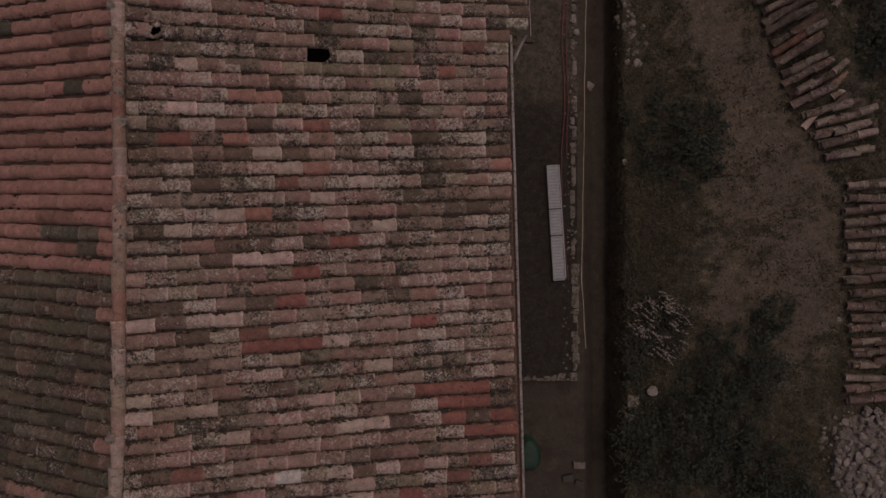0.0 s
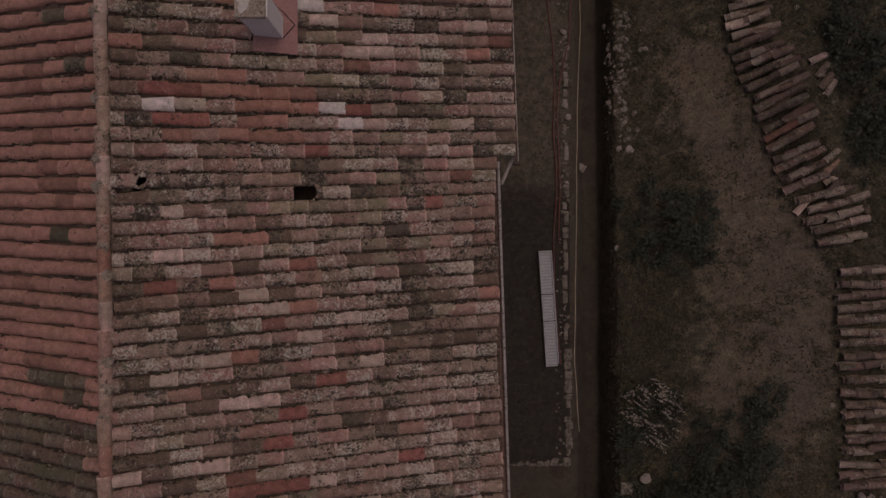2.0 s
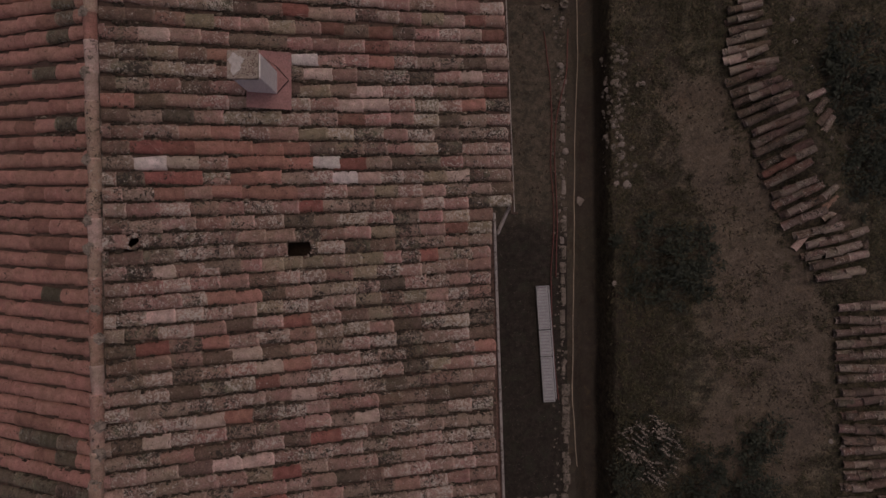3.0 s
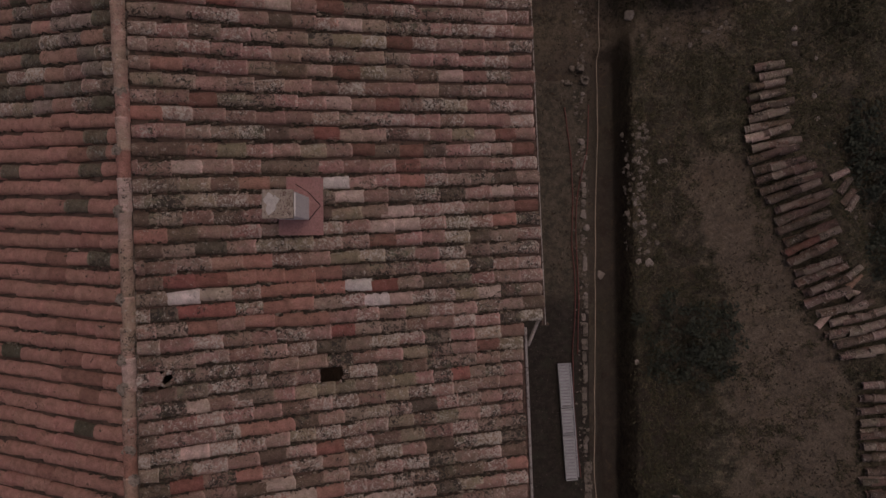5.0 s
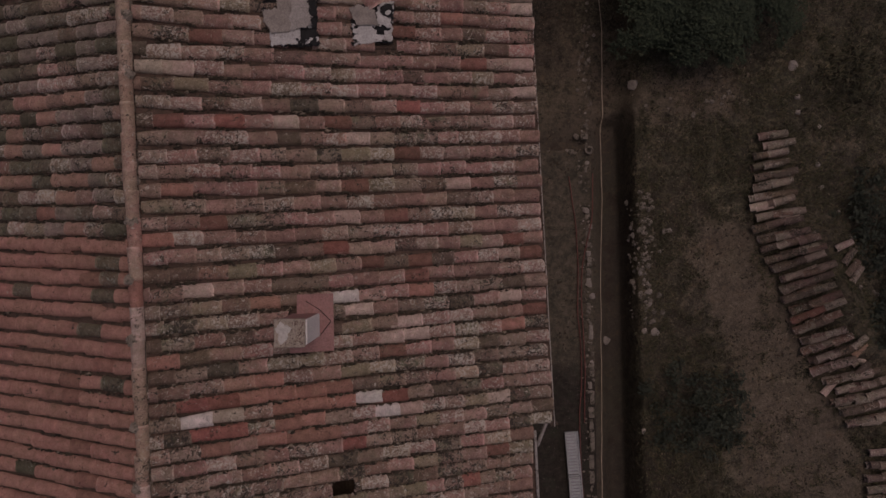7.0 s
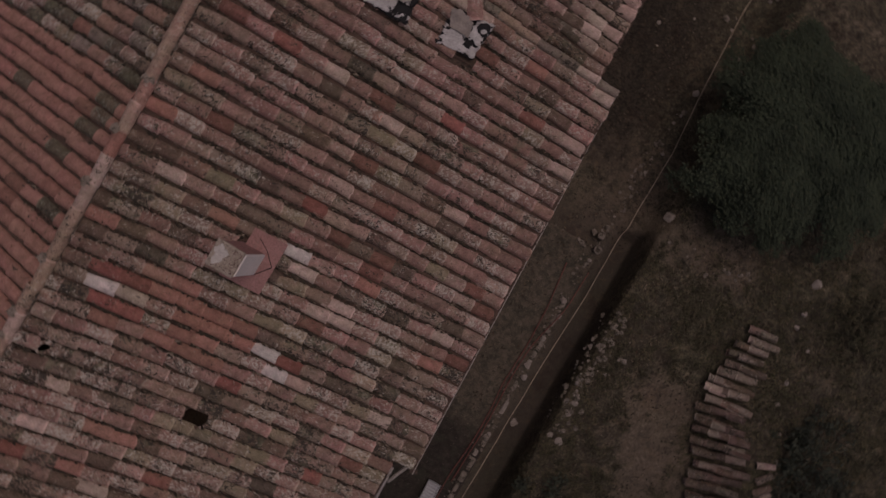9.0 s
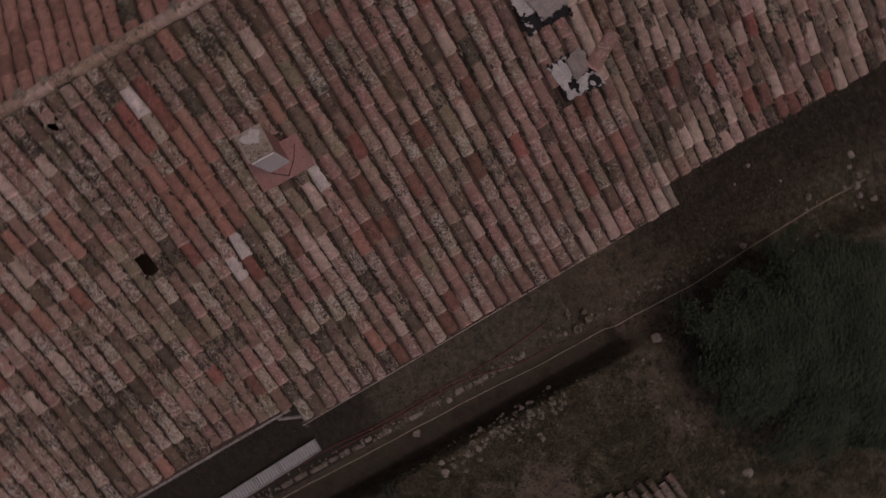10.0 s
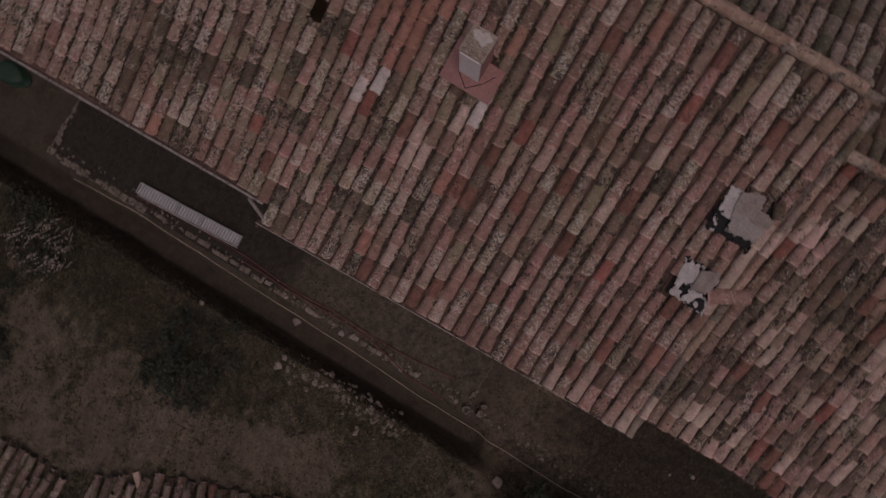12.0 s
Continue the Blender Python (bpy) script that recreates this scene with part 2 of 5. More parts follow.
WHITE_METAL = earthy("white_enamel", [(0.37, 0.38, 0.405), (0.47, 0.48, 0.505)], 8, 0.001, 0.5)
GREY_METAL = earthy("grey_lacquered_steel", [(0.30, 0.28, 0.31), (0.38, 0.36, 0.39)], 8, 0.001, 0.5)
GREEN_PLASTIC = earthy("faded_green_plastic", [(0.018, 0.044, 0.031), (0.028, 0.060, 0.042)], 4, 0.002, 0.5)
BARK = earthy("bark", [(0.06, 0.045, 0.035), (0.13, 0.10, 0.08)], 10, 0.03)
CROWN = leafy("dark_green_leaf", [(0.034, 0.046, 0.032), (0.040, 0.053, 0.034), (0.037, 0.050, 0.034), (0.041, 0.055, 0.036), (0.036, 0.047, 0.032), (0.040, 0.052, 0.034), (0.038, 0.051, 0.033), (0.052, 0.059, 0.038)], 0.95)
SHRUB = leafy("shrub_leaf", [(0.031, 0.038, 0.029), (0.036, 0.044, 0.032), (0.043, 0.049, 0.036)])
GRASS = leafy("half_dry_grass", [(0.075, 0.072, 0.042), (0.05, 0.054, 0.030), (0.135, 0.115, 0.075), (0.036, 0.038, 0.024), (0.10, 0.085, 0.055)], 0.85)
STRAW = leafy("dry_leaf_litter", [(0.105, 0.084, 0.062), (0.135, 0.11, 0.082), (0.09, 0.07, 0.05), (0.185, 0.155, 0.125)], 0.9)
HUMUS = leafy("rotted_leaf_litter", [(0.04, 0.032, 0.025), (0.055, 0.043, 0.032), (0.03, 0.03, 0.02), (0.075, 0.05, 0.036)], 0.9)
DRY = leafy("bleached_seed_head", [(0.20, 0.175, 0.155), (0.27, 0.24, 0.215), (0.15, 0.13, 0.115), (0.10, 0.088, 0.075)], 0.9)


def soil_material():
    """Dark terrace soil, darker where the sheet's own mask is high, with litter and moss."""
    m, nt, bsdf = start("terrace_soil", 0.96)
    att = nt.nodes.new("ShaderNodeAttribute")
    att.attribute_name = "darkened"
    broad, mid, fine = cloud(nt, 1.4, 6), cloud(nt, 7, 8, 0.72), cloud(nt, 40, 8, 0.75)
    dry = ramp(nt, ranged(nt, mid, 0.3, 0.7), [(0.052, 0.045, 0.036), (0.096, 0.081, 0.062), (0.148, 0.124, 0.098)])
    dark_tone = ramp(nt, ranged(nt, mid, 0.3, 0.7), [(0.020, 0.0175, 0.0155), (0.035, 0.029, 0.025), (0.058, 0.048, 0.040)])
    base = blend(nt, ranged(nt, calc(nt, "ADD", att.outputs["Fac"], calc(nt, "SUBTRACT", broad, 0.5)), 0.2, 0.8), dry, dark_tone)
    base = blend(nt, ranged(nt, cloud(nt, 3.3, 7, 0.7), 0.50, 0.62, 0, 0.8), base, (0.040, 0.040, 0.030))
    base = blend(nt, 0.9, base, ramp(nt, ranged(nt, fine, 0.3, 0.72), [(0.5, 0.5, 0.5), (1.5, 1.5, 1.5)]), "MULTIPLY")
    base = blend(nt, ranged(nt, cloud(nt, 30, 2), 0.70, 0.73, 0, 0.8), base, (0.24, 0.20, 0.17))
    nt.links.new(base, bsdf.inputs["Base Color"])
    relief(nt, bsdf, calc(nt, "ADD", mid, fine), 0.8, 0.03)
    return m


SOIL = soil_material()


def ground_material():
    """Bare trodden earth where the sheet's own bare value is high, rough turf and dark litter elsewhere."""
    m, nt, bsdf = start("garden_ground", 0.97)
    att = nt.nodes.new("ShaderNodeAttribute")
    att.attribute_name = "bare"
    broad, mid, fine = cloud(nt, 0.9, 6), cloud(nt, 3.2, 9, 0.72), cloud(nt, 26, 8, 0.75)
    turf = ramp(nt, ranged(nt, mid, 0.32, 0.68), [(0.034, 0.031, 0.025), (0.076, 0.067, 0.050), (0.132, 0.114, 0.086)])
    earth = ramp(nt, ranged(nt, mid, 0.3, 0.7), [(0.092, 0.076, 0.060), (0.168, 0.138, 0.107)])
    fac = ranged(nt, calc(nt, "ADD", att.outputs["Fac"], calc(nt, "MULTIPLY", calc(nt, "SUBTRACT", mid, 0.5), 1.7)), 0.35, 0.68)
    base = blend(nt, fac, turf, earth)
    way = nt.nodes.new("ShaderNodeAttribute")
    way.attribute_name = "way"
    base = blend(nt, way.outputs["Fac"], base, ramp(nt, ranged(nt, mid, 0.3, 0.7), [(0.072, 0.061, 0.049), (0.108, 0.090, 0.073)]))
    # Shade in the ditch and by the lower house, put in as darker earth.
    dark_tone = nt.nodes.new("ShaderNodeAttribute")
    dark_tone.attribute_name = "darkened"
    base = blend(nt, ranged(nt, calc(nt, "ADD", dark_tone.outputs["Fac"], calc(nt, "SUBTRACT", mid, 0.5)), 0.3, 0.8, 0, 0.9), base, ramp(nt, ranged(nt, mid, 0.3, 0.7), [(0.022, 0.019, 0.017), (0.046, 0.038, 0.032)]))
    base = blend(nt, 0.7, base, ramp(nt, ranged(nt, cloud(nt, 15, 6, 0.75, warp=0.6), 0.34, 0.66), [(0.55, 0.54, 0.55), (1.0, 1.0, 1.0), (1.5, 1.48, 1.46)]), "MULTIPLY")
    base = blend(nt, 1.0, base, ramp(nt, ranged(nt, broad, 0.3, 0.7), [(0.75, 0.75, 0.75), (1.2, 1.17, 1.12)]), "MULTIPLY")
    base = blend(nt, 0.9, base, ramp(nt, ranged(nt, cloud(nt, 6.5, 7, 0.72), 0.34, 0.66), [(0.50, 0.47, 0.48), (0.95, 0.95, 0.95), (1.38, 1.36, 1.30)]), "MULTIPLY")
    base = blend(nt, 0.9, base, ramp(nt, ranged(nt, fine, 0.3, 0.72), [(0.42, 0.42, 0.42), (1.6, 1.6, 1.6)]), "MULTIPLY")
    base = blend(nt, calc(nt, "MULTIPLY", way.outputs["Fac"], 0.72), base, ramp(nt, ranged(nt, mid, 0.3, 0.7), [(0.068, 0.057, 0.047), (0.090, 0.075, 0.062)]))
    base = blend(nt, ranged(nt, cloud(nt, 0.55, 3, 0.5), 0.42, 0.62, 0, 0.45), base, blend(nt, 1.0, base, (0.90, 1.02, 0.88), "MULTIPLY"))
    base = blend(nt, ranged(nt, cloud(nt, 1.7, 5, 0.65), 0.52, 0.66, 0, 0.65), base, blend(nt, 1.0, base, (0.66, 0.56, 0.55), "MULTIPLY"))
    base = blend(nt, ranged(nt, cloud(nt, 12, 7, 0.75), 0.58, 0.66, 0, 0.55), base, (0.028, 0.026, 0.019))
    base = blend(nt, ranged(nt, cloud(nt, 17, 7, 0.75), 0.62, 0.70, 0, 0.55), base, (0.19, 0.155, 0.115))
    base = blend(nt, calc(nt, "MULTIPLY", fac, 0.42), base, ramp(nt, ranged(nt, mid, 0.3, 0.7), [(0.088, 0.071, 0.055), (0.130, 0.106, 0.083)]))
    base = blend(nt, ranged(nt, cloud(nt, 4.2, 7, 0.72, warp=0.8), 0.54, 0.68, 0, 0.40), base, (0.150, 0.108, 0.068))
    base = blend(nt, ranged(nt, cloud(nt, 5.1, 7, 0.72, warp=0.8), 0.56, 0.68, 0, 0.5), base, (0.036, 0.031, 0.024))
    base = blend(nt, ranged(nt, cloud(nt, 33, 3), 0.70, 0.73, 0, 0.6), base, (0.24, 0.20, 0.17))
    nt.links.new(base, bsdf.inputs["Base Color"])
    relief(nt, bsdf, calc(nt, "ADD", mid, fine), 0.8, 0.04)
    return m


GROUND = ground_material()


# ---- building helpers ----
PLACE = {}


def thing(name, at, label, category, group=""):
    ob = new(name)
    ob.empty_display_size = 0.2
    ob.location = at
    PLACE[ob] = Matrix.Translation(at)
    return tagged(ob, label, category, group)


def attach(ob, parent, m=None):
    m = m or Matrix()
    ob.parent = parent
    ob.matrix_parent_inverse = PLACE[parent].inverted()
    ob.matrix_basis = m
    PLACE[ob] = m
    return ob


def mesh_of(name, bm, *mats):
    me = bpy.data.meshes.new(name)
    bm.to_mesh(me)
    bm.free()
    for mat in mats:
        me.materials.append(mat)
    return me


def part(name, bm, material, parent, label=""):
    ob = attach(new(name, mesh_of(name, bm, *(material if isinstance(material, tuple) else (material,)))), parent)
    return tagged(ob, label)


def single(name, bm, material, label, category, group="", kind="", at=(0, 0, 0)):
    ob = new(name, mesh_of(name, bm, material))
    ob.location = at
    PLACE[ob] = Matrix.Translation(at)
    return tagged(ob, label, category, group, kind)


def box(bm, x0, x1, y0, y1, z0, z1, bevel=0.0, m=None):
    r = bmesh.ops.create_cube(bm, size=1, matrix=(m or Matrix()) @ Matrix.LocRotScale(((x0 + x1) / 2, (y0 + y1) / 2, (z0 + z1) / 2), None, (x1 - x0, y1 - y0, z1 - z0)))
    if bevel:
        edges = {e for v in r["verts"] for e in v.link_edges}
        bmesh.ops.bevel(bm, geom=list(edges), offset=bevel, segments=2, affect="EDGES", profile=0.5)
    return bm


def tube(points, radius, sides=6, closed_ends=True):
    """A round bar along a line of points."""
    bm, rings = bmesh.new(), []
    pts = [Vector(p) for p in points]
    for i, p in enumerate(pts):
        d = (pts[min(i + 1, len(pts) - 1)] - pts[max(i - 1, 0)]).normalized()
        side = d.cross(Vector((0, 0, 1)))
        side = side.normalized() if side.length > 1e-3 else Vector((1, 0, 0))
        up = side.cross(d)
        rad = radius(i / max(1, len(pts) - 1)) if callable(radius) else radius
        rings.append([bm.verts.new(p + rad * (math.cos(a) * side + math.sin(a) * up)) for a in (2 * math.pi * k / sides for k in range(sides))])
    for a, b in zip(rings, rings[1:]):
        for k in range(sides):
            bm.faces.new((a[k], a[(k + 1) % sides], b[(k + 1) % sides], b[k]))
    if closed_ends:
        bm.faces.new(rings[0][::-1]), bm.faces.new(rings[-1])
    for f in bm.faces:
        f.smooth = True
    bmesh.ops.recalc_face_normals(bm, faces=bm.faces)
    return bm


def glide(points, step=0.12, wobble=0.0, seed=0):
    """Points at even steps along a line, with a slight wander."""
    pts = [Vector(p) for p in points]
    out = []
    for a, b in zip(pts, pts[1:]):
        n = max(1, int((b - a).length / step))
        out += [a.lerp(b, i / n) for i in range(n)]
    out.append(pts[-1])
    for _ in range(4):
        out = [out[0]] + [(a + 2 * b + c) / 4 for a, b, c in zip(out, out[1:], out[2:])] + [out[-1]]
    return [p + Vector((wobble * noise.noise((p.y * 1.3, seed, 0)), wobble * noise.noise((seed, p.y * 1.3, 5)), 0)) for p in out]


def arch(length, low, high, rise, thick=0.018, segs=6, flip=False, seed=0, chip=0.0):
    """A half-round clay tile: its worn lower end at the origin, its upper end at -length along x. Gives vertices, faces and the worn rim."""
    verts, faces, rim = [], [], []
    rng = random.Random(seed)
    ragged_end = [rng.uniform(-0.012, 0.006) if seed else 0.0 for _ in range(segs + 1)]
    if chip:
        ragged_end[0] -= chip
        ragged_end[1] -= 0.6 * chip
    for x, w, t, worn in ((0.0, low, 0.0, 1.0), (-0.055, low + 0.12 * (high - low), 0.0, 0.0), (-length, high, 0.0, 0.0), (0.0, low, thick, 1.0), (-length, high, thick, 0.0)):
        for k in range(segs + 1):
            a = math.pi * k / segs
            y, z = (w / 2 - t) * math.cos(a), (rise - t) * math.sin(a) ** 0.85
            verts.append((x + (ragged_end[k] if x > -0.1 else 0.0), y, -z if flip else z))
            rim.append(worn)
    n = segs + 1
    oa, ob, oc, ia, ic = 0, n, 2 * n, 3 * n, 4 * n
    for k in range(segs):
        faces += [(oa + k, oa + k + 1, ob + k + 1, ob + k), (ob + k, ob + k + 1, oc + k + 1, oc + k), (ia + k + 1, ia + k, ic + k, ic + k + 1)]
        faces += [(oa + k + 1, oa + k, ia + k, ia + k + 1), (oc + k, oc + k + 1, ic + k + 1, ic + k)]
    faces += [(oa, ob, oc, ic, ia), (oa + segs, ia + segs, ic + segs, oc + segs, ob + segs)]
    if flip:
        faces = [f[::-1] for f in faces]
    return verts, faces, rim


def worn_rim(me, values):
    me.attributes.new("rim", "FLOAT", "POINT").data.foreach_set("value", values)


def clay_mesh(name, material, data):
    me = bpy.data.meshes.new(name)
    me.from_pydata(data[0], [], data[1])
    me.materials.append(material)
    for p in me.polygons:
        p.use_smooth = True
    me.set_sharp_from_angle(angle=radians(40))
    worn_rim(me, data[2])
    return me


SHAPES = [arch(0.50, 0.210, 0.172, 0.066, seed=1), arch(0.49, 0.203, 0.168, 0.072, seed=2), arch(0.51, 0.214, 0.178, 0.060, seed=3), arch(0.48, 0.197, 0.170, 0.064, seed=4), arch(0.50, 0.206, 0.176, 0.069, seed=5, chip=0.03), arch(0.49, 0.212, 0.165, 0.063, seed=6), arch(0.50, 0.193, 0.167, 0.068, seed=7), arch(0.50, 0.208, 0.174, 0.062, seed=8, chip=0.06)]
CLAY = {}


def clay(material, shape):
    if (material, shape) not in CLAY:
        CLAY[material, shape] = clay_mesh("tile", material, SHAPES[shape])
    return CLAY[material, shape]


def joined(name, pieces, parent, label=""):
    """Many tiles in one mesh: pieces of (matrix, material, shape data)."""
    verts, faces, rim, marks, mats = [], [], [], [], []
    for m, material, data in pieces:
        if material not in mats:
            mats.append(material)
        base = len(verts)
        verts += [tuple(m @ Vector(v)) for v in data[0]]
        faces += [tuple(base + i for i in f) for f in data[1]]
        rim += data[2]
        marks += [mats.index(material)] * len(data[1])
    me = bpy.data.meshes.new(name)
    me.from_pydata(verts, [], faces)
    for mat in mats:
        me.materials.append(mat)
    me.polygons.foreach_set("material_index", marks)
    me.polygons.foreach_set("use_smooth", [True] * len(faces))
    me.set_sharp_from_angle(angle=radians(40))
    worn_rim(me, rim)
    return tagged(attach(new(name, me), parent), label, kind="stuff")


def pebble(seed, flat=0.7, rough=0.25, detail=2, cuts=9):
    """A field stone: a lump split along a few flat faces."""
    bm = bmesh.new()
    bmesh.ops.create_icosphere(bm, subdivisions=detail, radius=0.5)
    rng = random.Random(seed * 11 + 3)
    faces = [(Vector((rng.gauss(0, 1), rng.gauss(0, 1), rng.gauss(0, 1))).normalized(), rng.uniform(0.28, 0.42)) for _ in range(cuts)]
    for v in bm.verts:
        v.co *= 1 + rough * noise.noise(v.co * 2.2 + Vector((seed * 7.3, seed, 0)))
        for n, d in faces:
            over = v.co.dot(n) - d
            if over > 0:
                v.co -= n * over * 0.92
        v.co.z *= flat
    return bm


STONES = {mat: [mesh_of("stone", pebble(s, 0.6 + 0.12 * (s % 3), 0.35, 2), mat) for s in range(6)] for mat in (STONE, PALE_STONE, RUBBLE_STONE)}


def stone_at(name, x, y, z, size, rng, parent=None, mat=None, long=1.0):
    m = Matrix.LocRotScale((x, y, z), Euler((rng.uniform(-0.3, 0.3), rng.uniform(-0.3, 0.3), rng.uniform(0, 6.28))), (size * long, size, size * rng.uniform(0.7, 1.0)))
    ob = new(name, STONES[mat or STONE][rng.randrange(6)])
    if parent:
        return attach(ob, parent, m)
    ob.matrix_basis = m
    return ob


# ---- the lie of the land ----
GARDEN, PATHWAY = 0.33, -0.29


def smooth(a, b, x):
    t = min(1.0, max(0.0, (x - a) / (b - a)))
    return t * t * (3 - 2 * t)


def ditch_edge(y):
    """Where the garden's bank stands over the ditch."""
    return 4.14 - 0.010 * (y - 0) + 0.05 * noise.noise((0, y * 0.9, 3))


STACK_Y = [8.8, 7.4, 6.7, 6.35, 5.4, 4.5, 3.4, 2.95, 2.2, 1.6, -6.0]
STACK_WEST = [7.02, 6.72, 6.82, 6.98, 7.34, 7.66, 8.06, 8.52, 8.74, 9.30, 9.46]
STACK_LONG = [0.42, 0.82, 0.80, 0.98, 0.92, 0.88, 0.78, 1.15, 1.0, 1.2, 1.2]
STACK_TURN = [12, 9, 14, 19, 25, 29, 27, 12, 11, 4, 2]
STACK_RISE = [0.10, 0.28, 0.42, 0.66, 0.66, 0.62, 0.45, 0.20, 0.15, 0.10, 0.10]


def heap_at(y):
    """The stacks' west end, length, turn and rise along the garden's edge."""
    return [float(np.interp(-y, [-v for v in STACK_Y], col)) for col in (STACK_WEST, STACK_LONG, STACK_TURN, STACK_RISE)]


def lie(x, y):
    if 6.4 < x < 11.5 and -3.8 < y < 9.2:
        west, length, turn, rise = heap_at(y - (x - 7.5) * 0.30)
        bank = rise * min(1.0, max(0.0, (x - west - 0.05) / length)) * smooth(west + length + 1.3, west + length + 0.1, x)
    else:
        bank = 0.0
    return open_lie(x, y) + bank


def open_lie(x, y):
    rough = 0.05 * noise.noise((x * 0.7, y * 0.7, 1)) + 0.025 * noise.noise((x * 2.7, y * 2.7, 4))
    edge = ditch_edge(y)
    north = smooth(9.25, 9.55, y)
    bank = smooth(edge - 0.14, edge + 0.14, x)
    fall = smooth(edge - 0.80, edge - 0.38, x) * (1 - north)
    low = PATHWAY - (0.34 + 0.12 * smooth(2.5, -1.0, y)) * fall + 0.3 * rough
    low = low * (1 - north) + north * (PATHWAY + (GARDEN - PATHWAY) * smooth(3.7, 4.4, x) + 0.3 * rough)
    return low * (1 - bank) + (GARDEN + rough) * bank if y < 9.75 else low


TROD = [(6.3, 7.2), (6.35, 6.0), (6.9, 4.6), (7.4, 3.2), (7.6, 1.8), (7.9, 0.6), (7.9, -0.8), (7.4, -1.7)]


def bareness(x, y):
    """How trodden the garden is: a worn way through it; the strip below the house is bare too."""
    if x < 3.9:
        return 0.15 if y < 9.0 else 0.60 - 0.5 * smooth(10.5, 12.5, y)
    if y > 9.0:
        return 0.25 + 0.45 * smooth(0.9, 0.2, abs(y - 9.75)) * smooth(7.2, 6.0, x)
    best = 9.0
    for (ax, ay), (bx, by) in zip(TROD, TROD[1:]):
        t = max(0, min(1, ((x - ax) * (bx - ax) + (y - ay) * (by - ay)) / ((bx - ax) ** 2 + (by - ay) ** 2)))
        best = min(best, math.hypot(x - ax - t * (bx - ax), y - ay - t * (by - ay)))
    width = 0.62 + 0.5 * smooth(4.5, 1.0, y)
    return 0.95 * (1 - smooth(width * 0.4, width * 1.9, best)) * smooth(8.2, 5.0, y) + 0.12 + 0.30 * smooth(7.5, 6.0, y) * smooth(3.6, 5.0, y) * smooth(4.6, 5.4, x) * smooth(7.0, 6.2, x)


def land():
    xs = [-300, -120, -50, -25, -12] + [-10 + 0.5 * i for i in range(22)] + [1 + 0.1 * i for i in range(25)] + [3.45 + 0.03 * i for i in range(32)] + [4.42 + 0.09 * i for i in range(95)] + [13.2, 14, 16, 20, 30, 60, 120, 300]
    ys = [-300, -120, -50, -25, -14, -10, -8.5] + [-7.6 + 0.1 * i for i in range(210)] + [13.6, 14, 14.6, 15.4, 16.4, 18, 21, 28, 50, 120, 300]
    verts = [(x, y, lie(x, y)) for y in ys for x in xs]
    w = len(xs)
    faces = [(j * w + i, j * w + i + 1, j * w + w + i + 1, j * w + w + i) for j in range(len(ys) - 1) for i in range(w - 1)]
    me = bpy.data.meshes.new("ground")
    me.from_pydata(verts, [], faces)
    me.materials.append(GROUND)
    me.polygons.foreach_set("use_smooth", [True] * len(faces))
    way = me.attributes.new("way", "FLOAT", "POINT")
    way.data.foreach_set("value", [smooth(4.10, 3.95, x + 0.06 * noise.noise((x * 2, y * 2, 0))) * smooth(9.9, 8.9, y) for x, y, _ in verts])
    # Shade painted as darker earth: ditch, lower house's foot, by shrubs. Path darkens southward.
    dark_tone = me.attributes.new("darkened", "FLOAT", "POINT")
    dark_tone.data.foreach_set("value", [0.7 * smooth(3.35, 3.62, x) * smooth(4.25, 4.05, x) * smooth(9.5, 9.2, y) + 0.75 * smooth(9.6, 11.0, y) * smooth(3.9, 2.0, x) + 0.75 * smooth(2.6, -2.0, y) * smooth(4.1, 3.8, x) + 0.62 * smooth(4.1, 4.3, x) * smooth(6.3, 4.9, x) * smooth(2.8, 1.2, y) for x, y, _ in verts])
    att = me.attributes.new("bare", "FLOAT", "POINT")
    att.data.foreach_set("value", [bareness(x, y) for x, y, _ in verts])
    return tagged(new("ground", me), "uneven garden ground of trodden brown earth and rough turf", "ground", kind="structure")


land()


# ---- terrace along the house ----
def rough_block(x0, x1, y0, y1, z0, z1, seed):
    """A roughly split stone: a chipped block with uneven faces and corners."""
    bm = box(bmesh.new(), x0, x1, y0, y1, z0, z1)
    bmesh.ops.subdivide_edges(bm, edges=bm.edges[:], cuts=3, use_grid_fill=True)
    mid = Vector(((x0 + x1) / 2, (y0 + y1) / 2, (z0 + z1) / 2))
    half = Vector(((x1 - x0) / 2, (y1 - y0) / 2, (z1 - z0) / 2))
    for v in bm.verts:
        d = v.co - mid
        edge = sum(abs(d[i]) > 0.9 * half[i] for i in range(3))
        v.co = mid + d * (1 - 0.055 * max(0, edge - 1)) + 0.022 * noise.noise_vector(v.co * 9 + Vector((seed, 0, 0)))
    return bm


